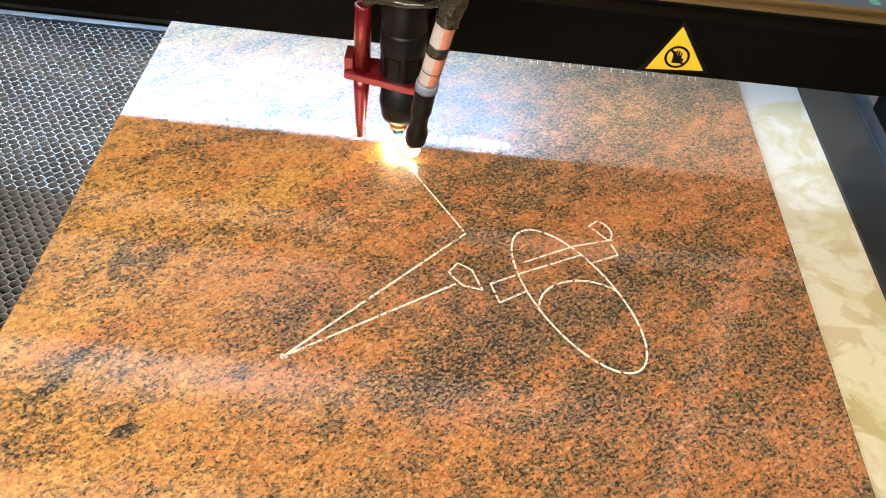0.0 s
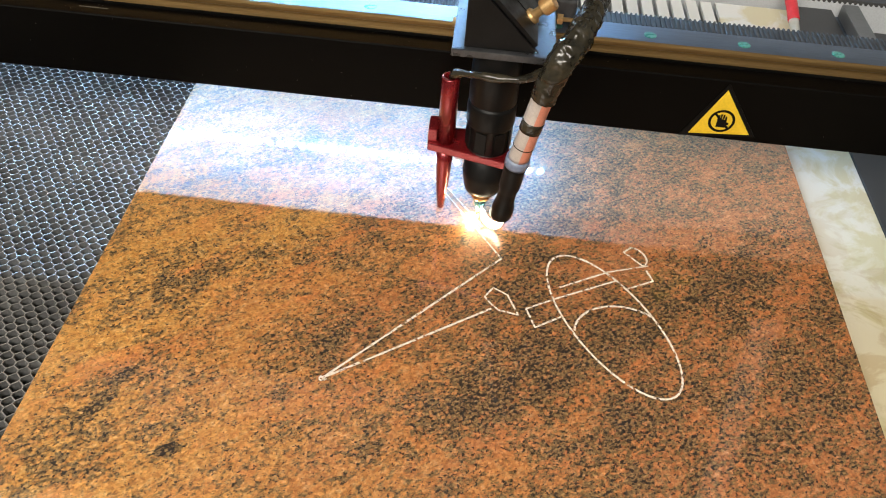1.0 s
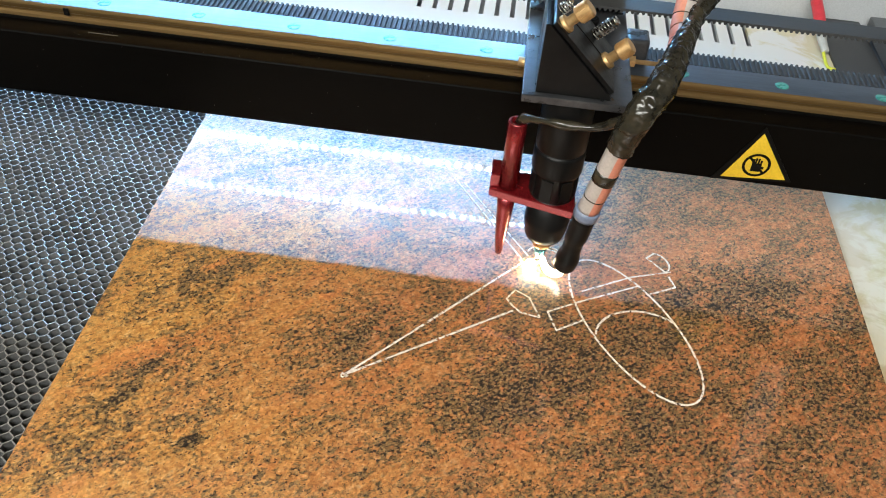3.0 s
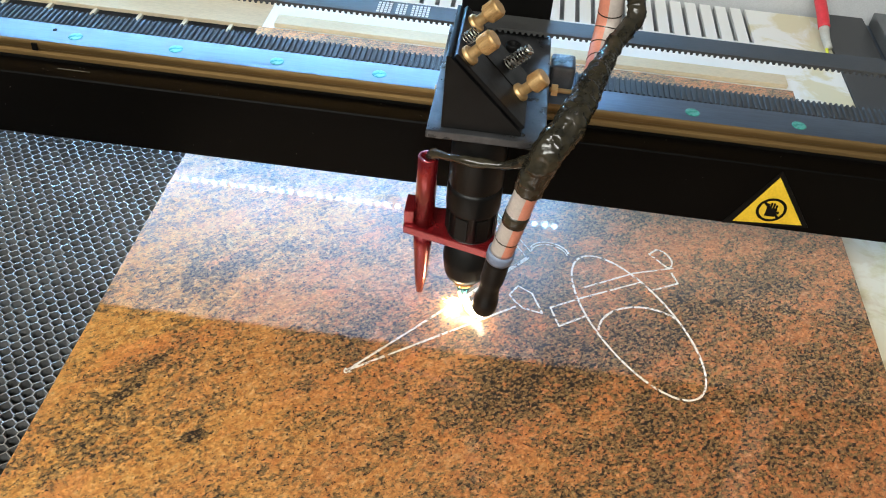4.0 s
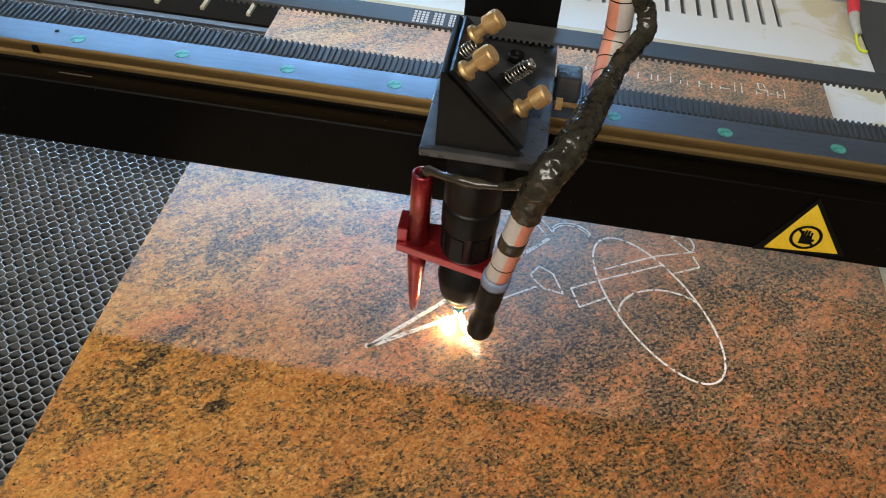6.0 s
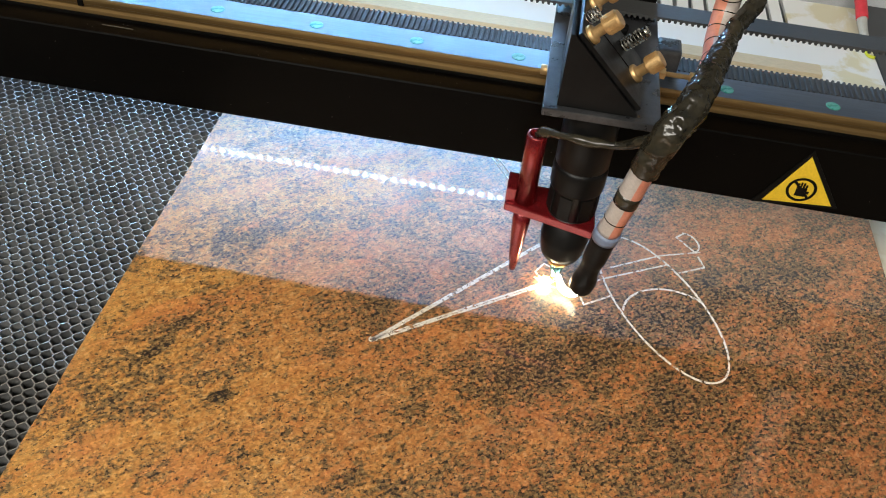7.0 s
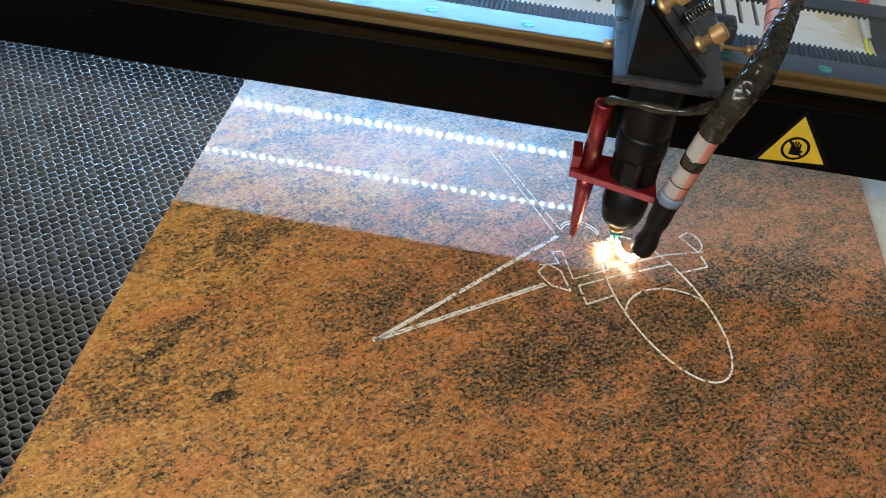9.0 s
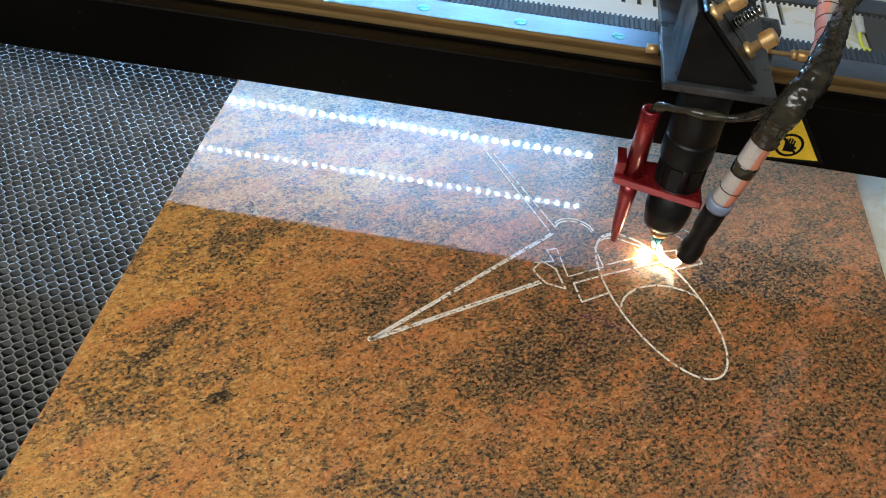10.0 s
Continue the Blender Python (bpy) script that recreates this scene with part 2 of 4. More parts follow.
M = {
    "granite": granite_material(),
    "mark": mark_material(),
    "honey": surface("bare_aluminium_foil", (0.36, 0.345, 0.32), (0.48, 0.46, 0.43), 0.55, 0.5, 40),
    "foil_shade": surface("shaded_aluminium_foil", (0.20, 0.20, 0.20), (0.33, 0.327, 0.32), 0.55, 0.5, 30),
    "tray": surface("dark_steel_tray", (0.008, 0.008, 0.008), (0.016, 0.015, 0.014), 0.7, 0.0, 12),
    "alu": surface("brushed_aluminium", (0.20, 0.21, 0.22), (0.30, 0.31, 0.32), 0.45, 0.8, 30, (0.15, 1, 1)),
    "white": stained_plate(),
    "cream": surface("cream_wood_bar", (0.62, 0.50, 0.32), (0.74, 0.63, 0.44), 0.55, 0, 25, (0.2, 1, 1)),
    "matt": surface("matt_black_lid_paint", (0.006, 0.006, 0.006), (0.010, 0.010, 0.010), 0.9, 0, 8, ior=1.2),
    "black": surface("black_powder_coat", (0.003, 0.0028, 0.0025), (0.006, 0.0055, 0.005), 0.5, 0, 20, fine=1500, ior=1.15),
    "blackface": surface("black_anodised_beam", (0.0016, 0.0014, 0.0012), (0.0040, 0.0032, 0.0025), 0.45, 0, 14, (0.2, 1, 1), fine=1300, ior=1.13),
    "anod": surface("black_anodised_aluminium", (0.004, 0.004, 0.004), (0.009, 0.0085, 0.008), 0.4, 0, 60, ior=1.28),
    "plate": surface("scuffed_grey_plate", (0.05, 0.052, 0.055), (0.11, 0.11, 0.115), 0.34, 0.6, 80),
    "steel": surface("ground_rail_steel", (0.13, 0.16, 0.21), (0.22, 0.25, 0.30), 0.40, 0.9, 22, (0.08, 1, 1), 0.1),
    "groove": surface("warm_rail_reflection", (0.27, 0.165, 0.060), (0.46, 0.30, 0.125), 0.40, 0.9, 26, (0.05, 1, 1), 0.1),
    "plug": surface("green_plastic_plug", (0.05, 0.22, 0.17), (0.09, 0.33, 0.27), 0.3, 0, 300),
    "belt": surface("grey_rubber_belt", (0.036, 0.036, 0.036), (0.064, 0.063, 0.061), 0.66, 0, 50, (0.2, 1, 1)),
    "print": surface("pale_belt_print", (0.62, 0.60, 0.56), (0.74, 0.72, 0.68), 0.7, 0, 300),
    "dustgrey": surface("grey_dust", (0.10, 0.09, 0.07), (0.16, 0.14, 0.11), 0.8, 0, 300),
    "red": surface("red_anodised_aluminium", (0.22, 0.010, 0.014), (0.36, 0.018, 0.022), 0.24, 0.6, 60, rvar=0.06),
    "brass": surface("tarnished_brass", (0.56, 0.34, 0.13), (0.76, 0.52, 0.25), 0.44, 0.75, 160),
    "chrome": surface("spring_steel", (0.45, 0.42, 0.36), (0.65, 0.62, 0.56), 0.25, 1.0, 200),
    "hose": surface("grey_translucent_hose", (0.44, 0.38, 0.34), (0.56, 0.49, 0.44), 0.42, 0, 90),
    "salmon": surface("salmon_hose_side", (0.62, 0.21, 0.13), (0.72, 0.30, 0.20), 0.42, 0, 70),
    "pinkhose": surface("dusty_pink_hose", (0.60, 0.25, 0.18), (0.70, 0.36, 0.28), 0.45, 0, 70),
    "tape": surface("crumpled_black_tape", (0.012, 0.011, 0.008), (0.048, 0.040, 0.024), 0.17, 0, 120, rvar=0.06, relief=0.9, fine=260),
    "bluering": surface("blue_grey_ring", (0.16, 0.20, 0.30), (0.24, 0.28, 0.38), 0.4, 0, 200),
    "yellow": surface("yellow_sign_vinyl", (0.78, 0.50, 0.020), (0.86, 0.58, 0.030), 0.42, 0, 60),
    "signblack": surface("black_sign_print", (0.004, 0.004, 0.0035), (0.008, 0.007, 0.006), 0.5, 0, 80, ior=1.2),
    "side": surface("dark_grey_side_sheet", (0.030, 0.032, 0.035), (0.055, 0.056, 0.058), 0.4, 0.1, 14),
    "wire_red": surface("red_wire_sleeve", (0.62, 0.030, 0.045), (0.74, 0.05, 0.07), 0.4, 0, 120),
    "wire_yel": surface("yellow_green_earth_wire", (0.62, 0.66, 0.03), (0.74, 0.76, 0.06), 0.4, 0, 120),
    "wire_clear": surface("cloudy_plastic_sleeve", (0.42, 0.42, 0.38), (0.56, 0.56, 0.52), 0.4, 0, 120),
    "copper": surface("copper_nozzle", (0.55, 0.30, 0.12), (0.75, 0.45, 0.2), 0.3, 1.0, 200),
    "teal": surface("heat_tinted_nozzle_tip", (0.10, 0.30, 0.34), (0.18, 0.42, 0.46), 0.25, 0.8, 300),
    "wall": surface("painted_room_wall", (0.62, 0.60, 0.56), (0.70, 0.68, 0.64), 0.8, 0, 3),
    "wallwhite": surface("pale_machine_lining", (0.55, 0.57, 0.60), (0.66, 0.68, 0.70), 0.6, 0, 6),
    "led": glowing("cold_white_led", (0.30, 0.60, 1.0), 700.0),
    "led_image": glowing("led_mirror_image", (0.40, 0.68, 1.0), 90.0),
    "spark": glowing("burning_spark", (1.0, 0.80, 0.44), 130.0),
    "flame": glowing("pale_flame", (1.0, 0.86, 0.62), 11.0),
    "ember": glowing("ember_glow", (1.0, 0.55, 0.16), 12.0),
}

GLOSS = M["red"].node_tree.nodes["Principled BSDF"].inputs
GLOSS["Coat Weight"].default_value, GLOSS["Coat Roughness"].default_value = 1.0, 0.26


# ================= mesh helpers =================
def part(name, bm, material, parent=None, label="", smooth=False):
    me = bpy.data.meshes.new(name)
    if smooth:
        for f in bm.faces:
            f.smooth = True
    bm.to_mesh(me)
    bm.free()
    me.materials.append(M[material])
    ob = new(name, me)
    if parent is not None:
        ob.parent = parent
    if label:
        ob["label"] = label
    return ob


def thing(name, label, category, at=None, group="", kind=""):
    ob = new(name)
    ob.empty_display_size = 0.02
    if at is not None:
        ob.matrix_world = at
    return tagged(ob, label, category, group, kind)


def box(x0, x1, y0, y1, z0, z1, bevel=0.0, bm=None, turn=None):
    """A box with softened edges, added to bm when it is given."""
    b = bmesh.new()
    bmesh.ops.create_cube(b, size=1)
    bmesh.ops.transform(b, matrix=Matrix.LocRotScale(((x0 + x1) / 2, (y0 + y1) / 2, (z0 + z1) / 2), None, (x1 - x0, y1 - y0, z1 - z0)), verts=b.verts)
    if bevel:
        bmesh.ops.bevel(b, geom=b.edges[:], offset=bevel, segments=2, affect="EDGES", profile=0.6)
    if turn is not None:
        bmesh.ops.transform(b, matrix=turn, verts=b.verts)
    return merged(bm, b)


def merged(bm, b):
    if bm is None:
        return b
    me = bpy.data.meshes.new("joint")
    b.to_mesh(me)
    b.free()
    bm.from_mesh(me)
    bpy.data.meshes.remove(me)
    return bm


def lathe(profile, m=None, steps=28, bm=None):
    """Turned solid from (radius, height) pairs, closed at both ends."""
    b = bmesh.new()
    rings = []
    for r, h in profile:
        rings.append([b.verts.new((r * math.cos(2 * math.pi * i / steps), r * math.sin(2 * math.pi * i / steps), h)) for i in range(steps)])
    for u, v in zip(rings, rings[1:]):
        for i in range(steps):
            b.faces.new((u[i], u[(i + 1) % steps], v[(i + 1) % steps], v[i]))
    b.faces.new(rings[0][::-1])
    b.faces.new(rings[-1])
    bmesh.ops.recalc_face_normals(b, faces=b.faces[:])
    if m is not None:
        bmesh.ops.transform(b, matrix=m, verts=b.verts)
    return merged(bm, b)


def smooth_path(points, per=8):
    """A Catmull-Rom way through the points."""
    p = [Vector(q) for q in points]
    p = [p[0] * 2 - p[1], *p, p[-1] * 2 - p[-2]]
    way = []
    for a, b, c, d in zip(p, p[1:], p[2:], p[3:]):
        for k in range(per):
            t = k / per
            way.append(0.5 * (2 * b + (c - a) * t + (2 * a - 5 * b + 4 * c - d) * t * t + (3 * b - a - 3 * c + d) * t ** 3))
    return way + [p[-2]]


def tube(way, radius, steps=12, bm=None, wobble=0.0, seed=0):
    """A round hose along a way; radius is a number or a function of 0..1."""
    b = bmesh.new()
    rings, n = [], len(way)
    side = None
    rnd = random.Random(seed)
    for i, q in enumerate(way):
        d = (way[min(i + 1, n - 1)] - way[max(i - 1, 0)]).normalized()
        side = d.orthogonal().normalized() if side is None else (side - d * side.dot(d)).normalized()
        up = d.cross(side)
        r = radius(i / (n - 1)) if callable(radius) else radius
        rings.append([b.verts.new(q + (side * math.cos(2 * math.pi * k / steps) + up * math.sin(2 * math.pi * k / steps)) * r * (1 + wobble * rnd.uniform(-1, 1))) for k in range(steps)])
    for u, v in zip(rings, rings[1:]):
        for k in range(steps):
            b.faces.new((u[k], u[(k + 1) % steps], v[(k + 1) % steps], v[k]))
    b.faces.new(rings[0][::-1])
    b.faces.new(rings[-1])
    bmesh.ops.recalc_face_normals(b, faces=b.faces[:])
    return merged(bm, b)


def wrapped(way, radius, turns, seed, steps=26):
    """Tape wound in overlapping turns along a way, with lengthwise wrinkles."""
    b = bmesh.new()
    rings, n, side = [], len(way), None
    for i, q in enumerate(way):
        d = (way[min(i + 1, n - 1)] - way[max(i - 1, 0)]).normalized()
        side = d.orthogonal().normalized() if side is None else (side - d * side.dot(d)).normalized()
        up, t, ring = d.cross(side), i / (n - 1), []
        for k in range(steps):
            a = 2 * math.pi * k / steps
            fold = (t * turns + k / steps) % 1.0
            crease = 0.55 - 1.8 * abs(noise.noise(Vector((math.cos(a) * 2.2 + seed, math.sin(a) * 2.2, t * 13.0)))) - 1.1 * abs(noise.noise(Vector((math.cos(a) * 4 + seed, math.sin(a) * 4, t * 30.0))))
            r = radius(t) * (0.97 + 0.12 * fold + 0.16 * crease)
            ring.append(b.verts.new(q + (side * math.cos(a) + up * math.sin(a)) * r))
        rings.append(ring)
    for u, v in zip(rings, rings[1:]):
        for k in range(steps):
            b.faces.new((u[k], u[(k + 1) % steps], v[(k + 1) % steps], v[k]))
    b.faces.new(rings[0][::-1])
    b.faces.new(rings[-1])
    bmesh.ops.recalc_face_normals(b, faces=b.faces[:])
    return b


def prism(outline, y0, y1, bevel=0.0):
    """An outline in x and z, drawn out along y."""
    b = bmesh.new()
    lo = [b.verts.new((x, y0, z)) for x, z in outline]
    hi = [b.verts.new((x, y1, z)) for x, z in outline]
    n = len(outline)
    b.faces.new(lo)
    b.faces.new(hi[::-1])
    for i in range(n):
        b.faces.new((lo[i], hi[i], hi[(i + 1) % n], lo[(i + 1) % n]))
    bmesh.ops.recalc_face_normals(b, faces=b.faces[:])
    if bevel:
        bmesh.ops.bevel(b, geom=b.edges[:], offset=bevel, segments=2, affect="EDGES", profile=0.6)
    return b


def flat_plate(outline, z0, z1, bevel=0.0):
    """An outline in x and y, drawn out along z."""
    b = prism([(x, y) for x, y in outline], z0, z1, bevel)
    for v in b.verts:
        v.co.y, v.co.z = v.co.z, v.co.y
    bmesh.ops.recalc_face_normals(b, faces=b.faces[:])
    return b


def two_tone(ob, material, test):
    """Gives the faces that pass the test a second colour."""
    ob.data.materials.append(M[material])
    for f in ob.data.polygons:
        if test(f):
            f.material_index = 1


def long_prism(outline, x0, x1):
    """An outline in y and z, drawn out along x."""
    b = bmesh.new()
    lo = [b.verts.new((x0, y, z)) for y, z in outline]
    hi = [b.verts.new((x1, y, z)) for y, z in outline]
    n = len(outline)
    b.faces.new(lo)
    b.faces.new(hi[::-1])
    for i in range(n):
        b.faces.new((lo[i], hi[i], hi[(i + 1) % n], lo[(i + 1) % n]))
    bmesh.ops.recalc_face_normals(b, faces=b.faces[:])
    return b


BED = -0.010      # top of the white plate; the slab's top is at 0
COMB = -0.035     # top of the honeycomb, on which the slab lies
BACK = 0.845      # inside of the machine's rear lining


# ================= room and machine shell =================
def room():
    parts = {
        "room_floor": (-2.6, 2.6, -2.6, 2.6, -1.0, -0.9), "ceiling": (-2.6, 2.6, -2.6, 2.6, 1.75, 1.85),
        "wall_north": (-2.6, 2.6, 2.5, 2.6, -0.9, 1.75), "wall_south": (-2.6, 2.6, -2.6, -2.5, -0.9, 1.75),
        "wall_east": (2.5, 2.6, -2.5, 2.5, -0.9, 1.75), "wall_west": (-2.6, -2.5, -2.5, 2.5, -0.9, 1.75)}
    for name, b in parts.items():
        tagged(part(name, box(*b), "wall"), "plain painted workshop surface", "wall", kind="structure")


def machine_shell():
    # the tray is near-black so that the open cells look dark
    tagged(part("machine_floor", box(-0.80, 0.60, -0.20, 0.90, -0.09, -0.08), "tray"), "near-black steel tray under the bed", "tray", kind="structure")
    tagged(part("lining_rear", box(-0.80, 0.60, BACK, BACK + 0.02, -0.08, 0.42), "wallwhite"), "pale painted rear lining of the machine", "panel", kind="structure")
    tagged(part("lining_west", box(-0.82, -0.80, -0.20, BACK + 0.02, -0.08, 0.22), "side"), "dark grey side wall of the machine", "panel", kind="structure")
    tagged(part("lining_east", box(0.60, 0.62, -0.20, BACK + 0.02, -0.08, 0.22), "side"), "dark grey side wall of the machine", "panel", kind="structure")
    tagged(part("lining_front", box(-0.82, 0.62, -0.22, -0.20, -0.08, 0.12), "side"), "dark grey front wall of the machine", "panel", kind="structure")
    lid = part("lid", box(-0.82, 0.62, -0.012, 0.012, 0, 0.95, 0.004), "matt")
    lid.matrix_world = pose(0, BACK + 0.03, 0.425, 14)
    tagged(lid, "raised black lid of the machine", "lid", kind="structure")
    # unseen pale strip, added to mirror as an upright streak in the slab
    trim = part("reflected_strip", box(0.415, 0.455, -0.016, -0.0125, 0.02, 0.93, 0.001), "wallwhite")
    trim.matrix_world = pose(0, BACK + 0.03, 0.425, 14)
    tagged(trim, "unseen pale strip added for its reflection in the slab", "trim", kind="structure")


def led_strip(z, lamp, label):
    strip = thing("led_strip", label, "led strip", pose(0, BACK - 0.006, z, -13), "led strips")
    part("backing", box(-0.66, 0.098, -0.003, -0.0005, -0.005, 0.005), "white", strip)
    me = None
    for i in range(58):
        if me is None:
            chip = part("led", lathe([(0.0034, 0.0), (0.0034, 0.0003)], pose(0, -0.0034, 0, -90) @ Matrix.Diagonal((1, 1.2, 1, 1)), 14), lamp, strip)
            me = chip.data
        else:
            chip = new("led", me)
            chip.parent = strip
        chip.location = (0.092 - 0.0124 * i, 0, 0)


# ================= bed =================
def honeycomb_bed():
    bed = thing("honeycomb_bed", "aluminium honeycomb cutting bed with a plain frame", "cutting bed")
    b = bmesh.new()
    w, row, deep, thick = 0.0076, 0.0055, 0.022, 0.00034
    rnd = random.Random(4)
    x0, x1, y0, y1 = -0.64, -0.216, 0.10, 0.675
    verts, faces = [], []

    def foil(p, q):
        d = Vector((q[0] - p[0], q[1] - p[1], 0))
        s = Vector((-d.y, d.x, 0)).normalized() * thick
        i = len(verts)
        for e, sg in ((p, 1), (q, 1), (q, -1), (p, -1)):
            verts.append((e[0] + s.x * sg, e[1] + s.y * sg, COMB + e[2]))
        for e, sg in ((p, 1), (q, 1), (q, -1), (p, -1)):
            verts.append((e[0] + s.x * sg, e[1] + s.y * sg, COMB - deep))
        faces.extend([(i, i + 1, i + 2, i + 3), (i, i + 4, i + 5, i + 1), (i + 2, i + 6, i + 7, i + 3)])

    nodes = {}

    def node(kind, i, j):
        k = (kind, i, j)
        if k not in nodes:
            cx, cy = x0 + (i + 0.5 * (j % 2)) * w, y0 + j * row
            cy += 0.0022 * math.sin(cx * 9) + 0.05 * cx
            jx, jy = rnd.uniform(-1, 1) * 0.0003, rnd.uniform(-1, 1) * 0.0003
            cy += (1 if kind == "t" else -1) * row * 0.24
            nodes[k] = (cx + jx, cy + jy, rnd.uniform(-1, 0.3) * 0.0004)
        return nodes[k]

    nx, ny = int((x1 - x0) / w), int((y1 - y0) / row) + 5
    for j in range(ny):
        for i in range(nx):
            top, bottom = node("t", i, j), node("b", i, j)
            if top[1] > y1 - 0.001:
                continue
            # upright wall at the right of the cell, zigzag walls to the row above
            foil(bottom, top)
            up = j + 1
            if up < ny:
                left = i - 1 + (j % 2)
                for k in (left, left + 1):
                    if 0 <= k < nx and node("b", k, up)[1] < y1:
                        foil(top, node("b", k, up))
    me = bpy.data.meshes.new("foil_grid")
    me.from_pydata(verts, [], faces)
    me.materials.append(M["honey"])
    me.materials.append(M["foil_shade"])
    # upright walls take the darker foil: shade inside the cells painted into the colour
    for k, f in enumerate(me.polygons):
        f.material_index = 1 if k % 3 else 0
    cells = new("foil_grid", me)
    cells.parent = bed
    tagged(cells, kind="stuff")
    part("frame_bar", box(-0.70, -0.205, 0.675, 0.682, COMB - 0.02, COMB + 0.001, 0.0008), "alu", bed)
    part("frame_bar", box(-0.70, -0.665, 0.05, 0.675, COMB - 0.02, COMB + 0.002, 0.0008), "alu", bed)
    return bed


def rear_grating():
    g = thing("rear_frame", "cream bar frame with dark open slots behind the bed", "frame")
    part("rail", box(-0.70, -0.205, 0.683, 0.684, COMB - 0.020, COMB - 0.004), "matt", g)
    part("rail", box(-0.70, -0.205, 0.734, 0.793, COMB - 0.003, COMB + 0.001, 0.0006), "cream", g)
    post = None
    for i in range(11):
        if post is None:
            post = part("post", box(-0.0019, 0.0019, 0.7050, 0.734, COMB - 0.004, COMB - 0.001, 0.0004), "cream", g)
        else:
            q = new("post", post.data)
            q.parent = g
            q.location.x = -0.0442 * i
            continue
    part("well", box(-0.70, -0.205, 0.6841, 0.7335, COMB - 0.030, COMB - 0.028), "matt", g)
    for ob in g.children:
        if ob.name.startswith("post"):
            ob.location.x += -0.2594


def white_plate():
    plate = thing("slotted_plate", "stained white plate with a row of long slots", "plate", kind="structure")
    part("sheet", box(0.2512, 0.3075, 0.02, 0.6742, BED - 0.004, BED), "white", plate)
    part("sheet", box(-0.2155, 0.3075, 0.6742, 0.770, BED - 0.004, BED), "white", plate)
    n, pitch, half = 22, 0.0150, 0.0022
    first = 0.2325 - pitch * (n - 1)
    part("sheet", box(-0.2155, first - half, 0.770, 0.838, BED - 0.004, BED), "white", plate)
    strip = None
    for i in range(n - 1):
        if strip is None:
            strip = part("sheet", box(half, pitch - half, 0.770, 0.838, BED - 0.004, BED), "white", plate)
        else:
            q = new("sheet", strip.data)
            q.parent = plate
            q.location.x = first + pitch * i
    strip.location.x = first
    part("sheet", box(0.2325 + half, 0.3075, 0.770, 0.838, BED - 0.004, BED), "white", plate)


def side_panel():
    tagged(part("side_sheet", box(0.3080, 0.352, 0.02, BACK, BED - 0.03, BED + 0.002, 0.0006), "side"), "dark grey sheet metal strip beside the bed", "panel", kind="structure")
    r = thing("side_rail", "silver linear guide rail on the machine side", "guide rail")
    part("rail", box(0.356, 0.372, 0.02, BACK - 0.01, BED, BED + 0.014, 0.0015), "alu", r)
    part("rail_foot", box(0.3525, 0.378, 0.02, BACK - 0.01, BED - 0.02, BED, 0.0008), "steel", r)
    tagged(part("side_ledge", box(0.379, 0.60, 0.02, BACK, BED - 0.03, BED - 0.018), "side"), "dark grey ledge beside the rail", "panel", kind="structure")


def slab():
    s = part("granite_slab", box(-0.2135, 0.2505, 0.03, 0.6735, -0.0345, 0.0, 0.0006), "granite")
    tagged(s, "polished orange brown granite slab with black grains", "stone slab")


def cream_bar():
    tagged(part("wooden_bar", box(-0.205, 0.2515, 0.692, 0.709, BED + 0.0002, BED + 0.0045, 0.0008), "cream"), "cream wooden bar lying behind the slab", "bar")


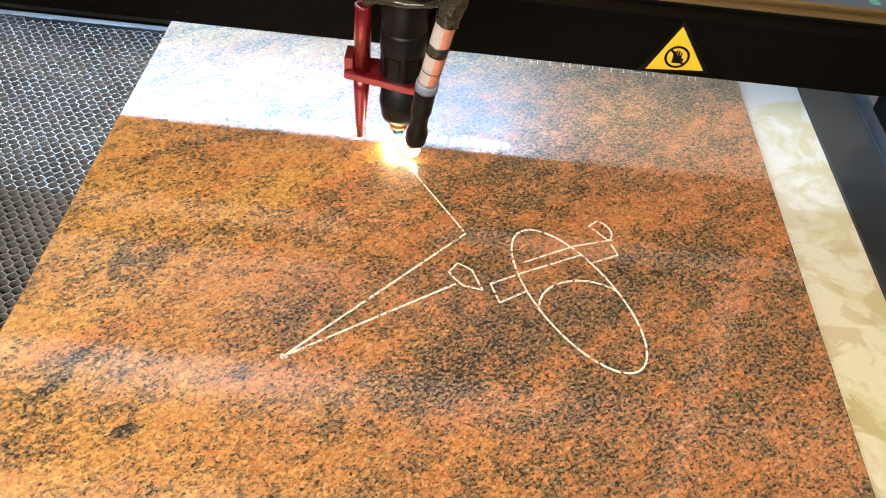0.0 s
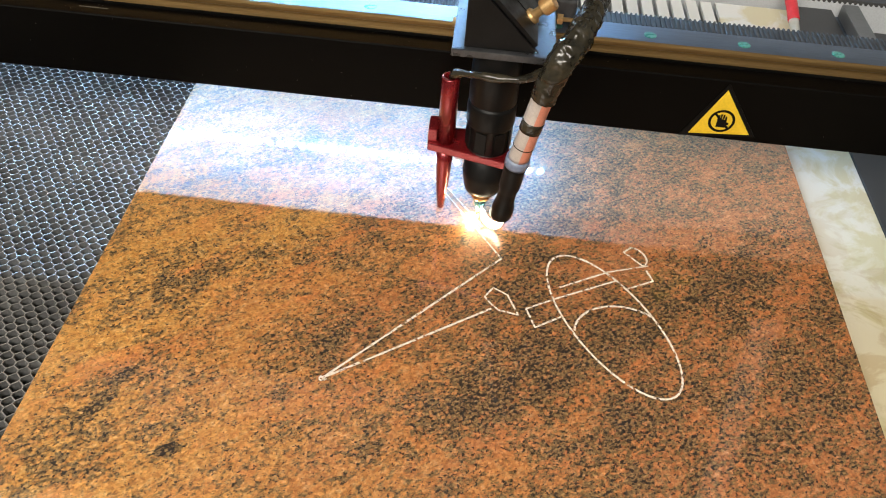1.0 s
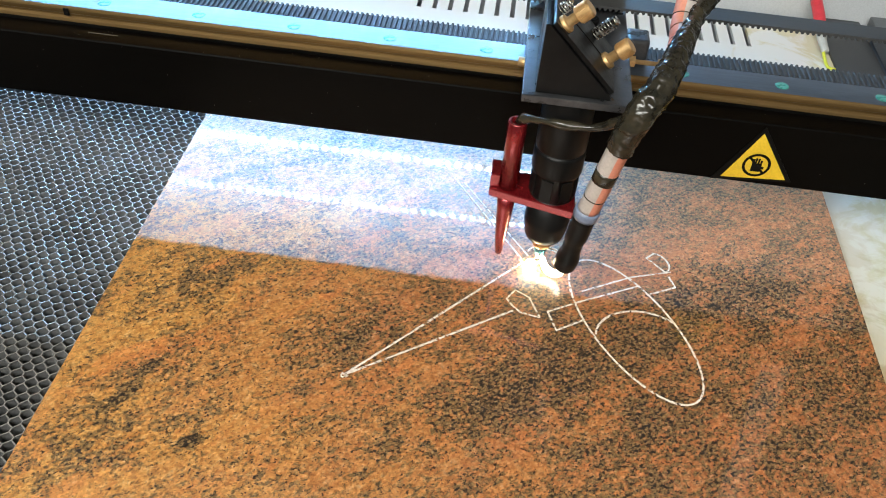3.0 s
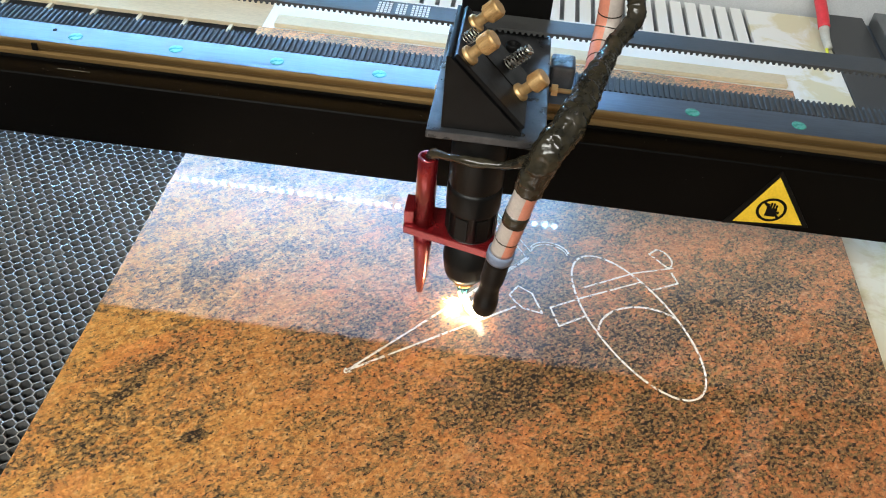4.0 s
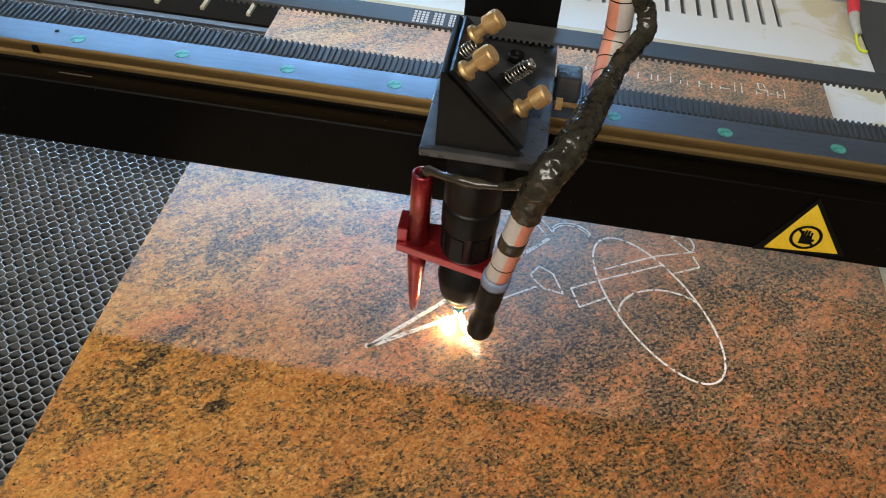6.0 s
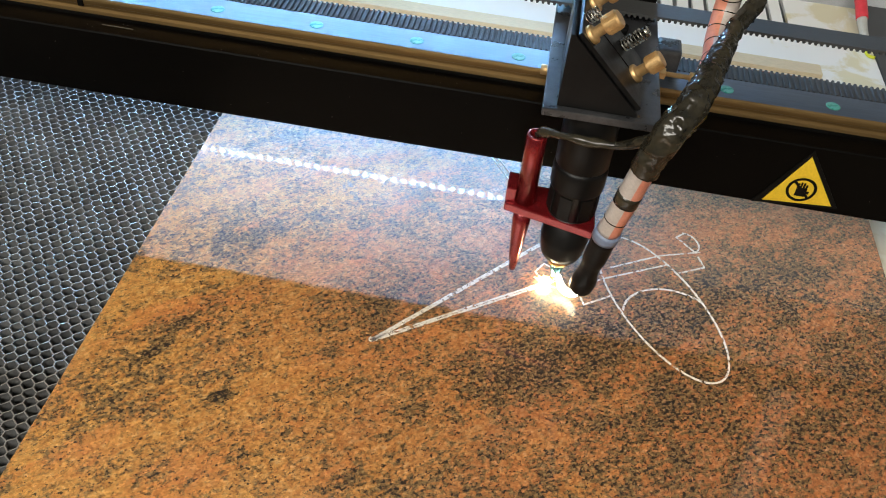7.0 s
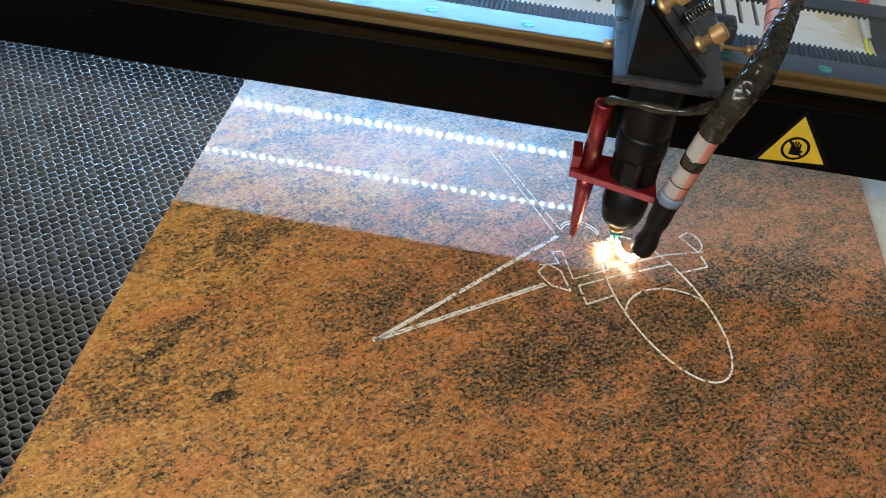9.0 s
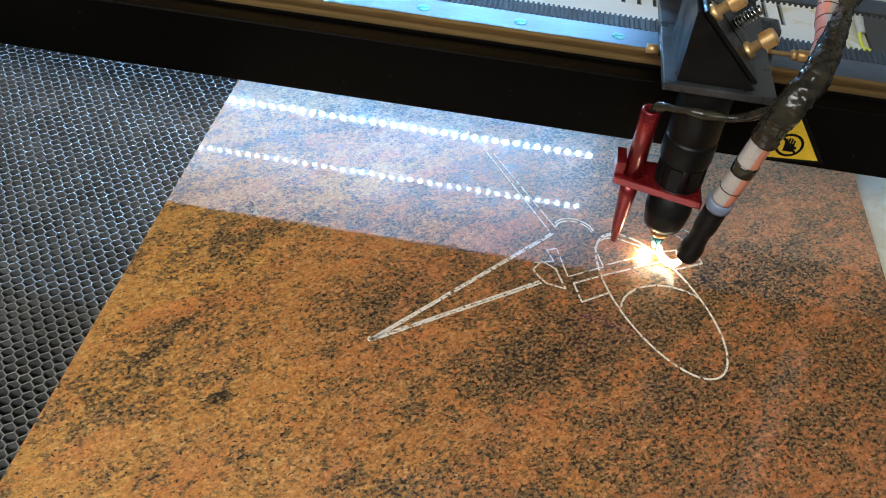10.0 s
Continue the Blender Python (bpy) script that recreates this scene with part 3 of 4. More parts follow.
# ================= gantry =================
def gantry():
    g = thing("gantry", "black gantry beam with a steel guide rail", "gantry")
    x0, x1 = -0.60, 0.50
    part("beam", long_prism([(0.0, 0.0572), (0.0, 0.0995), (0.0008, 0.1003), (0.046, 0.1003), (0.050, 0.0985), (0.050, 0.0572), (0.0492, 0.0565), (0.0008, 0.0565)], x0, x1), "blackface", g)
    part("rail_seat", box(x0, x1, 0.0150, 0.0400, 0.1003, 0.1022, 0.0003), "black", g)
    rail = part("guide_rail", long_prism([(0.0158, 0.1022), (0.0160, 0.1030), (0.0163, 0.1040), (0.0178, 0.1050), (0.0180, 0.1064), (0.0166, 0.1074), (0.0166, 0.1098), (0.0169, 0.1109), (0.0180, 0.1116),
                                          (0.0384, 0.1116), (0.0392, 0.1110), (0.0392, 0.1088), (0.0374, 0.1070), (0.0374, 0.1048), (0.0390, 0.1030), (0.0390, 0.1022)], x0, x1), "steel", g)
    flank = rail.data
    # gold on the front flank paints in the warm light that the steel reflects
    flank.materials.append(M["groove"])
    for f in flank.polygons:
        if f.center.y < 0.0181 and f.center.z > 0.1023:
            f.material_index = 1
    plug = None
    for i in range(-5, 12):
        x = -0.2467 + 0.06 * i
        if plug is None:
            plug = part("plug", lathe([(0.0041, 0), (0.0041, 0.0004), (0.0036, 0.0006), (0.0012, 0.0006)], steps=20), "plug", g)
            q = plug
        else:
            q = new("plug", plug.data)
            q.parent = g
        q.location = (x, 0.0268, 0.1113)
    sign = part("warning_sign", prism([(0.1418, 0.0575), (0.1905, 0.0615), (0.1640, 0.0985)], -0.0011, -0.0002), "signblack", g, "black and yellow triangular warning sign")
    part("yellow_field", prism([(0.1475, 0.0602), (0.1862, 0.0632), (0.1640, 0.0945)], -0.0016, -0.0010), "yellow", sign)
    ring = bmesh.new()
    cx, cz = 0.1660, 0.0718
    n = 36
    for k in range(n):
        a0, a1 = 2 * math.pi * k / n, 2 * math.pi * (k + 1) / n
        q = [(cx + r * math.cos(a), -0.0020, cz + r * math.sin(a)) for r, a in ((0.0085, a0), (0.0085, a1), (0.0068, a1), (0.0068, a0))]
        ring.faces.new([ring.verts.new(c) for c in q])
    part("ban_ring", ring, "signblack", sign)
    glyph = bmesh.new()
    for a, c in (((-0.0028, -0.0045), (0.0030, 0.0012)), ((-0.0030, 0.0008), (-0.0018, 0.0042)), ((-0.0014, 0.0008), (-0.0004, 0.0050)), ((0.0002, 0.0008), (0.0012, 0.0048)), ((0.0018, 0.0006), (0.0028, 0.0036)), ((0.0030, -0.0024), (0.0046, -0.0008))):
        box(cx + a[0], cx + c[0], -0.0022, -0.0017, cz + a[1], cz + c[1], 0.0, glyph)
    box(-0.0080, 0.0080, -0.0024, -0.0018, -0.0007, 0.0007, 0.0, glyph, Matrix.Translation((cx, 0, cz)) @ Matrix.Rotation(radians(45), 4, "Y"))
    part("pictogram", glyph, "signblack", sign)
    sign2 = part("warning_sign", prism([(-0.4600, 0.0575), (-0.4115, 0.0615), (-0.4380, 0.0985)], -0.0011, -0.0002), "signblack", g, "black and yellow triangular warning sign")
    part("yellow_field", prism([(-0.4545, 0.0602), (-0.4158, 0.0632), (-0.4380, 0.0945)], -0.0016, -0.0010), "yellow", sign2)
    part("rail_mark", lathe([(0.0013, 0), (0.0013, 0.0006), (0.0006, 0.0008)], pose(-0.2612, 0.0315, 0.1113), 10), "black", g)
    part("rail_mark", box(-0.2690, -0.2655, 0.0158, 0.0172, 0.1060, 0.1105, 0.0004), "black", g)
    part("scratch", box(-0.2520, -0.2330, 0.0085, 0.0092, 0.1003, 0.1004), "dustgrey", g)
    rnd = random.Random(8)
    dust = bmesh.new()
    for i in range(70):
        x, s = rnd.uniform(-0.30, 0.34), rnd.uniform(0.00007, 0.00019)
        if i % 2:
            z = rnd.uniform(0.060, 0.099)
            box(x - s, x + s, -0.00025, 0.0, z - s, z + s, 0.0, dust)
        else:
            y = rnd.uniform(0.001, 0.016)
            box(x - s, x + s, y - s, y + s, 0.1003, 0.10055, 0.0, dust)
    tagged(part("dust", dust, "dustgrey", g), kind="stuff")
    part("end_block", box(0.345, 0.395, -0.004, 0.058, 0.010, 0.0560, 0.001), "black", g)
    return g


def belt(name, z, teeth_up, label):
    """A flat toothed belt along the gantry."""
    b = thing(name, label, "toothed belt")
    x0, x1, y0, y1 = -0.75, 0.75, 0.0425, 0.0585
    part("band", box(x0, x1, y0, y1, z - 0.0007, z + 0.0007), "belt", b)
    t = bmesh.new()
    pitch = 0.0033
    verts, faces = [], []
    s = 1 if teeth_up else -1
    for i in range(int((x1 - x0) / pitch)):
        c = x0 + (i + 0.5) * pitch
        k = len(verts)
        for y in (y0, y1):
            verts.extend([(c - 0.0010, y, z + s * 0.0006), (c - 0.0006, y, z + s * 0.0021), (c + 0.0006, y, z + s * 0.0021), (c + 0.0010, y, z + s * 0.0006)])
        faces.extend([(k, k + 1, k + 5, k + 4), (k + 1, k + 2, k + 6, k + 5), (k + 2, k + 3, k + 7, k + 6), (k, k + 3, k + 2, k + 1), (k + 4, k + 5, k + 6, k + 7)])
    t.free()
    me = bpy.data.meshes.new("teeth")
    me.from_pydata(verts, [], faces)
    me.materials.append(M["belt"])
    teeth = new("teeth", me)
    teeth.parent = b
    tagged(teeth, kind="stuff")
    return b


# ================= laser head =================
AX = 0.0024    # the lens axis in the head's space, and its distance before the beam
AY = -0.0411


def knob(parent, x, y, z):
    """A knurled adjusting screw that stands square on the mirror's slope."""
    m = pose(x, y, z) @ Matrix.Rotation(radians(45), 4, "Y") @ Matrix.Diagonal((0.88, 0.88, 0.92, 1))
    k = part("adjusting_screw", lathe([(0.0052, 0.0), (0.0056, 0.0006), (0.0056, 0.0030), (0.0050, 0.0036), (0.0032, 0.0038), (0.0032, 0.0100)], m, 24), "brass", parent, "knurled brass adjusting screw", True)
    head = bmesh.new()
    lathe([(0.0032, 0.0096), (0.0050, 0.0098), (0.0054, 0.0104), (0.0054, 0.0176), (0.0048, 0.0186), (0.001, 0.0188)], m, 26, head)
    for i in range(26):
        a = 2 * math.pi * i / 26
        box(0.0052, 0.0057, -0.00028, 0.00028, 0.0106, 0.0174, 0.0, head, m @ Matrix.Rotation(a, 4, "Z"))
    part("knurled_head", head, "brass", k)


def laser_head():
    h = thing("laser_head", "black laser head with red pointer and brass mirror screws", "laser head")
    part("base_plate", box(-0.0245, 0.0345, -0.0570, 0.060, 0.1315, 0.1360, 0.0006), "plate", h)
    part("carriage", box(-0.020, 0.034, 0.008, 0.040, 0.1125, 0.1312, 0.001), "anod", h)
    part("back_plate", box(-0.0195, 0.0325, 0.0605, 0.0645, 0.1150, 0.235, 0.0006), "black", h, "tall black back plate")
    part("mirror_block", prism([(-0.0176, 0.1362), (0.0222, 0.1362), (0.0222, 0.1380), (-0.0156, 0.1758), (-0.0176, 0.1758)], -0.0535, -0.002, 0.0005), "anod", h)
    slope = Matrix.Translation((0.0036, -0.0278, 0.1568)) @ Matrix.Rotation(radians(45), 4, "Y")
    mount = part("mirror_mount", box(-0.0255, 0.0255, -0.0240, 0.0248, 0.0002, 0.0026, 0.0006, None, slope), "anod", h)
    part("slit", box(-0.0120, 0.0150, -0.0012, -0.0004, 0.0024, 0.0029, 0.0, None, slope), "black", mount)
    knob(h, -0.0085, -0.0130, 0.1712)
    knob(h, -0.0085, -0.0445, 0.1712)
    knob(h, 0.0180, -0.0285, 0.1446)
    part("socket_screw", lathe([(0.0042, 0.1360), (0.0042, 0.1400), (0.0036, 0.1404), (0.0020, 0.1404), (0.0019, 0.1380)], pose(0.0130, 0.0300, 0), 18), "anod", h, "", True)
    m = pose(0.0100, -0.0165, 0.1525) @ Matrix.Rotation(radians(45), 4, "Y")
    pin = part("spring_pin", lathe([(0.0022, 0), (0.0022, 0.0140), (0.0028, 0.0142), (0.0028, 0.0162), (0.0014, 0.0164), (0.0012, 0.0150)], m, 18), "chrome", h, "small steel spring pin", True)
    coil = [m @ Vector((0.0033 * math.cos(a), 0.0033 * math.sin(a), 0.0010 + 0.0125 * a / (2 * math.pi * 7))) for a in [2 * math.pi * 7 * i / 98 for i in range(99)]]
    part("coil_spring", tube(coil, 0.00042, 6), "chrome", pin, "", True)
    coil2 = pose(-0.0108, -0.0330, 0.1735) @ Matrix.Rotation(radians(45), 4, "Y")
    part("coil_spring", tube([coil2 @ Vector((0.0030 * math.cos(a), 0.0030 * math.sin(a), 0.008 * a / (2 * math.pi * 5))) for a in [2 * math.pi * 5 * i / 70 for i in range(71)]], 0.0004, 6), "chrome", h, "", True)
    # lens tube, ring and nozzle
    at = pose(AX, AY, 0)
    part("lens_tube", lathe([(0.0142, 0.0960), (0.0146, 0.0966), (0.0146, 0.1300), (0.0142, 0.1312)], at, 40), "anod", h, "", True)
    ring = part("clamp_ring", lathe([(0.0128, 0.0620), (0.0133, 0.0626), (0.0133, 0.0790), (0.0144, 0.0798), (0.0150, 0.0818), (0.0150, 0.0930), (0.0143, 0.0962)], at, 36), "anod", h, "", True)
    for a in (200, 250, 300, 350):
        c = Matrix.Translation((AX, AY, 0)) @ Matrix.Rotation(radians(a), 4, "Z")
        part("flat", box(0.0130, 0.0140, -0.0036, 0.0036, 0.0640, 0.0785, 0.0003, None, c), "anod", ring)
    part("lower_tube", lathe([(0.0080, 0.0270), (0.0116, 0.0285), (0.0126, 0.0320), (0.0138, 0.0400), (0.0140, 0.0440), (0.0134, 0.0450), (0.0134, 0.0625)], at, 36), "anod", h, "", True)
    nozzle = part("nozzle", lathe([(0.0042, 0.0185), (0.0060, 0.0200), (0.0062, 0.0225), (0.0054, 0.0232), (0.0062, 0.0240), (0.0062, 0.0272)], at, 28), "copper", h, "copper nozzle ring", True)
    part("nozzle_tip", lathe([(0.0016, 0.0075), (0.0022, 0.0078), (0.0040, 0.0150), (0.0042, 0.0188)], at, 24), "teal", nozzle, "heat tinted nozzle tip", True)
    # red bracket and pointer
    px = -0.0238
    bracket = part("bracket", flat_plate([(-0.0350, -0.0458), (0.0165, -0.0588), (0.0165, -0.0260), (-0.0350, -0.0260)], 0.0565, 0.0620, 0.0008), "red", h, "red anodised bracket")
    part("lug", box(-0.0350, -0.0292, -0.0440, -0.0290, 0.0622, 0.0715, 0.0008), "red", bracket)
    pen = part("pointer", lathe([(0.0056, 0.0622), (0.0056, 0.1080), (0.0052, 0.1086), (0.0036, 0.1086), (0.0034, 0.1040)], pose(px, AY, 0), 26), "red", h, "red anodised pointer pen", True)
    part("pen_tip", lathe([(0.0017, 0.0075), (0.0021, 0.0080), (0.0036, 0.0220), (0.0052, 0.0460), (0.0054, 0.0562)], pose(px, AY, 0), 26), "red", pen, "", True)
    # thin taped wire from the pen to the hose
    wire = smooth_path([(px, AY, 0.1080), (px + 0.004, AY - 0.004, 0.1135), (-0.008, -0.0565, 0.1205), (0.006, -0.0590, 0.1215), (0.020, -0.0610, 0.1245), (0.032, -0.0690, 0.1390)], 6)
    part("wire", tube(wire, lambda t: 0.0019 + 0.0009 * math.sin(9 * t) ** 2, 10, None, 0.16, 3), "tape", h, "thin wire wrapped in black tape", True)
    # air hose with its black elbow
    elbow = smooth_path([(0.0152, -0.0675, 0.0280), (0.0162, -0.0705, 0.0370), (0.0176, -0.0735, 0.0540), (0.0198, -0.0765, 0.0760)], 6)
    part("air_jet", tube(elbow, lambda t: 0.0050 + 0.0190 * min(t, 0.11) if t < 0.38 else (0.0071 - 0.0014 * min(1, (t - 0.38) * 8) if t < 0.68 else 0.0066), 16), "anod", h, "black air jet", True)
    ringway = smooth_path([(0.0198, -0.0765, 0.0755), (0.0206, -0.0772, 0.0815)], 3)
    part("hose_ring", tube(ringway, 0.0072, 18), "bluering", h, "blue grey collar", True)
    low = smooth_path([(0.0205, -0.0771, 0.0810), (0.0240, -0.0782, 0.1000), (0.0272, -0.0788, 0.1180), (0.0300, -0.0792, 0.1310)], 8)
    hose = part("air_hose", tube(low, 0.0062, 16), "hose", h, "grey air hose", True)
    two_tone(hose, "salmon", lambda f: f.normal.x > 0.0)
    part("tape_band", tube(low[9:13], 0.0065, 16), "tape", hose, "", True)
    part("slit", tube(low[4:5] + [low[4] + (low[5] - low[4]) * 0.25], 0.00635, 16), "tape", hose)
    taped = smooth_path([(0.0283, -0.0787, 0.1240), (0.0338, -0.0797, 0.1450), (0.0430, -0.0700, 0.1590), (0.0490, -0.0560, 0.1660), (0.0535, -0.0430, 0.1700), (0.0580, -0.0300, 0.1720)], 26)
    part("tape_wrap", wrapped(taped, lambda t: 0.0069 + 0.0028 * t if t < 0.3 else 0.0078 - 0.0046 * (t - 0.3), 5.3, 7, 34), "tape", h, "crumpled black tape wrap", True)
    cable = smooth_path([(0.0570, -0.0320, 0.1715), (0.0625, -0.0180, 0.1750), (0.0705, -0.0060, 0.1815), (0.0690, 0.0000, 0.1900), (0.0625, 0.0000, 0.1990), (0.0600, 0.0060, 0.2250)], 16)
    part("taped_cable", wrapped(cable, lambda t: 0.0045, 6.2, 9, 20), "tape", h, "thin cable in crumpled black tape", True)
    pink = smooth_path([(0.0500, -0.0480, 0.1600), (0.0540, -0.0330, 0.1620), (0.0565, -0.0130, 0.1640), (0.0585, -0.0010, 0.1740), (0.0580, 0.0000, 0.1900), (0.0550, 0.0040, 0.2250)], 8)
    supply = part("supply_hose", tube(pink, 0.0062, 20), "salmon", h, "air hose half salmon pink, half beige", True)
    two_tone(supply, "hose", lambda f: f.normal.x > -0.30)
    for k in (3, 8, 13, 18, 23, 28, 33):
        a = pink[k]
        d = (pink[k + 1] - a).normalized()
        part("slit", tube([a, a + d * 0.0006], 0.00635, 20), "tape", supply)
    # belt clamp and brass stops beside the carriage
    clamp = part("belt_clamp", box(0.0360, 0.0500, 0.028, 0.044, 0.1150, 0.1300, 0.0020), "plate", h)
    part("rod", lathe([(0.0014, 0), (0.0014, 0.018)], pose(0.030, 0.036, 0.1240, 0, 90), 12), "black", clamp, "", True)
    stop = part("stop_screw", lathe([(0.0014, 0), (0.0014, 0.018), (0.0030, 0.0182), (0.0030, 0.0215), (0.0022, 0.0216), (0.0036, 0.0222), (0.0036, 0.0280), (0.0028, 0.0288)], pose(0.036, 0.0115, 0.1250, 0, 90), 18), "brass", h, "brass stop screw", True)
    part("lock_nut", lathe([(0.0036, 0.0), (0.0036, 0.0035)], pose(0.037, 0.0115, 0.1250, 0, 90), 6), "brass", stop)
    part("stop_screw", lathe([(0.0030, 0), (0.0030, 0.007)], pose(-0.0275, 0.0110, 0.1160, 0, 90), 16), "brass", h, "brass stop screw", True)
    # burning spark under the nozzle
    rnd = random.Random(11)
    core = bmesh.new()
    bmesh.ops.create_icosphere(core, subdivisions=3, radius=0.0033)
    for v in core.verts:
        v.co *= 1 + 0.12 * noise.noise(v.co * 500)
        v.co.z *= 0.72
    bmesh.ops.transform(core, matrix=pose(AX - 0.0046, AY - 0.0020, 0.0034), verts=core.verts)
    spark = part("spark", core, "spark", h, "white hot burning spark", True)
    curl = smooth_path([(AX + 0.0020, AY - 0.0030, 0.0110), (AX + 0.0042, AY - 0.0062, 0.0065), (AX + 0.0082, AY - 0.0090, 0.0045), (AX + 0.0124, AY - 0.0110, 0.0060), (AX + 0.0150, AY - 0.0125, 0.0105)], 6)
    part("flame", tube(curl, lambda t: 0.0010 + 0.0016 * math.sin(math.pi * (0.10 + 0.75 * t)), 12), "flame", spark, "pale curl of flame", True)
    rays = bmesh.new()
    for i in range(16):
        a, e = rnd.uniform(0, 2 * math.pi), rnd.uniform(0.02, 0.5)
        d = Vector((math.cos(a) * math.cos(e), math.sin(a) * math.cos(e), math.sin(e)))
        p = Vector((AX - 0.0046, AY - 0.0020, 0.0015)) + d * 0.003
        tube([p, p + d * rnd.uniform(0.002, 0.0055)], lambda t: 0.00016 * (1 - t) + 0.00003, 4, rays)
    part("sparks", rays, "ember", spark, "orange flying sparks")
    return h


# ================= engraved drawing =================
DOWN, UP = -0.0011, 0.00006


def ribbon(points, width=0.0013):
    """A flat pale line on the stone with ragged edges."""
    b = bmesh.new()
    rnd = random.Random(len(points))
    pts = [Vector((x, y, 0)) for x, y in points]
    cut = []
    for p, q in zip(pts, pts[1:]):
        n = max(1, int((q - p).length / 0.0015))
        cut += [p.lerp(q, k / n) for k in range(n)]
    cut.append(pts[-1])
    rows = []
    for i, p in enumerate(cut):
        d = (cut[min(i + 1, len(cut) - 1)] - cut[max(i - 1, 0)]).normalized()
        s = Vector((-d.y, d.x, 0)) * width * 0.5 * rnd.uniform(0.75, 1.2)
        rows.append([b.verts.new(p + s + Vector((0, 0, 0.0002))), b.verts.new(p - s + Vector((0, 0, 0.0002))), b.verts.new(p - s - Vector((0, 0, 0.0006))), b.verts.new(p + s - Vector((0, 0, 0.0006)))])
    for u, v in zip(rows, rows[1:]):
        for k in range(4):
            b.faces.new((u[k], v[k], v[(k + 1) % 4], u[(k + 1) % 4]))
    bmesh.ops.recalc_face_normals(b, faces=b.faces[:])
    return b


def arc(cx, cy, rx, ry, turn, a0, a1, n=40):
    out = []
    for i in range(n + 1):
        a = radians(a0 + (a1 - a0) * i / n)
        x, y, c, s = rx * math.cos(a), ry * math.sin(a), math.cos(radians(turn)), math.sin(radians(turn))
        out.append((cx + x * c - y * s, cy + x * s + y * c))
    return out


FRESH = []


def drawing():
    d = thing("engraving", "pale line drawing burnt into the granite slab", "engraving")

    def line(points, t0=None, t1=None, pieces=6, width=0.0013):
        """A line; with t0 and t1 it is burnt piece by piece between those seconds."""
        if t0 is None:
            part("engraved_line", ribbon(points, width), "mark", d).location.z = UP
            return
        dense = []
        for p, q in zip(points, points[1:]):
            n = max(1, int(math.dist(p, q) / 0.002))
            dense += [(p[0] + (q[0] - p[0]) * k / n, p[1] + (q[1] - p[1]) * k / n) for k in range(n)]
        dense.append(points[-1])
        m = len(dense) - 1
        pieces = min(pieces, m)
        for k in range(pieces):
            a, b = m * k // pieces, m * (k + 1) // pieces
            ob = part("engraved_line", ribbon(dense[a:b + 1], width), "mark", d)
            FRESH.append((ob, t0 + (t1 - t0) * (k + 1) / pieces))

    tip, apex = (-0.0612, 0.3097), (0.0345, 0.4215)
    # first pass, there from the start
    line([tip, apex])
    line([apex, (-0.0198, 0.5008)], width=0.0010)
    line([tip, (0.0300, 0.3765)])
    line(arc(-0.0605, 0.3102, 0.0022, 0.0016, 45, 90, 300, 10), width=0.0010)
    line([(0.0255, 0.3860), (0.0305, 0.3945), (0.0395, 0.3895), (0.0465, 0.3735), (0.0345, 0.3760), (0.0300, 0.3800), (0.0255, 0.3860)], width=0.0011)
    line([(0.0511, 0.3795), (0.0569, 0.3650), (0.0738, 0.3769)], width=0.0012)
    line([(0.0511, 0.3795), (0.0701, 0.3912)], width=0.0011)
    # the loop and the bars that cross it
    line(arc(0.1030, 0.3763, 0.0620, 0.0262, -59, 0, 360, 72), width=0.0013)
    line(arc(0.1095, 0.3650, 0.0290, 0.0250, 0, 50, 178, 26), width=0.0013)
    line([(0.0701, 0.3912), (0.1090, 0.4130)], width=0.0011)
    line([(0.0720, 0.4010), (0.1040, 0.4200)], width=0.0011)
    line([(0.1040, 0.4200), (0.1301, 0.4297)], width=0.0010)
    line([(0.1146, 0.4060), (0.1320, 0.4158), (0.1285, 0.4250)], width=0.0012)
    line([(0.1260, 0.4295), (0.1149, 0.4405), (0.1205, 0.4460)], width=0.0011)
    line(arc(0.1222, 0.4372, 0.0092, 0.0066, -58, 165, -15, 14), width=0.0011)
    # lines burnt during the shot
    line([(-0.0115, 0.4955), (0.0370, 0.4275)], 0.0, 1.45, 8, 0.0010)
    line(arc(0.0492, 0.4290, 0.0128, 0.0098, -10, 178, 20, 16), 1.45, 2.3, 5, 0.0011)
    line(arc(0.0492, 0.4272, 0.0120, 0.0092, -10, 20, 188, 16), 2.3, 3.2, 5, 0.0010)
    line([(0.0362, 0.4215), (-0.0604, 0.3086)], 3.2, 5.15, 12, 0.0013)
    line([(-0.0604, 0.3086), (0.0315, 0.3753)], 5.25, 7.0, 12, 0.0013)
    line([(0.0257, 0.3920), (0.0379, 0.3960)], 7.0, 7.3, 2, 0.0010)
    line([(0.0379, 0.3960), (0.0329, 0.4052), (0.0389, 0.4082)], 7.3, 7.8, 3, 0.0010)
    line([(0.0389, 0.4082), (0.0474, 0.3845)], 7.8, 8.2, 4, 0.0010)
    line([(0.0474, 0.3845), (0.0692, 0.3981)], 8.2, 8.55, 4, 0.0010)
    line([(0.0692, 0.3981), (0.0630, 0.4150)], 8.55, 8.9, 3, 0.0011)
    line(arc(0.1030, 0.3763, 0.0605, 0.0275, -59, 150, 190, 14), 8.9, 9.3, 4, 0.0012)
    line(arc(0.0765, 0.4160, 0.0120, 0.0105, 0, 180, 80, 12), 9.1, 9.5, 4, 0.0010)
    line([(0.0800, 0.4262), (0.0960, 0.4215)], 9.5, 9.9, 4, 0.0010)
    # old scratched lettering near the rear edge, too worn to read
    rnd = random.Random(21)
    x = 0.052
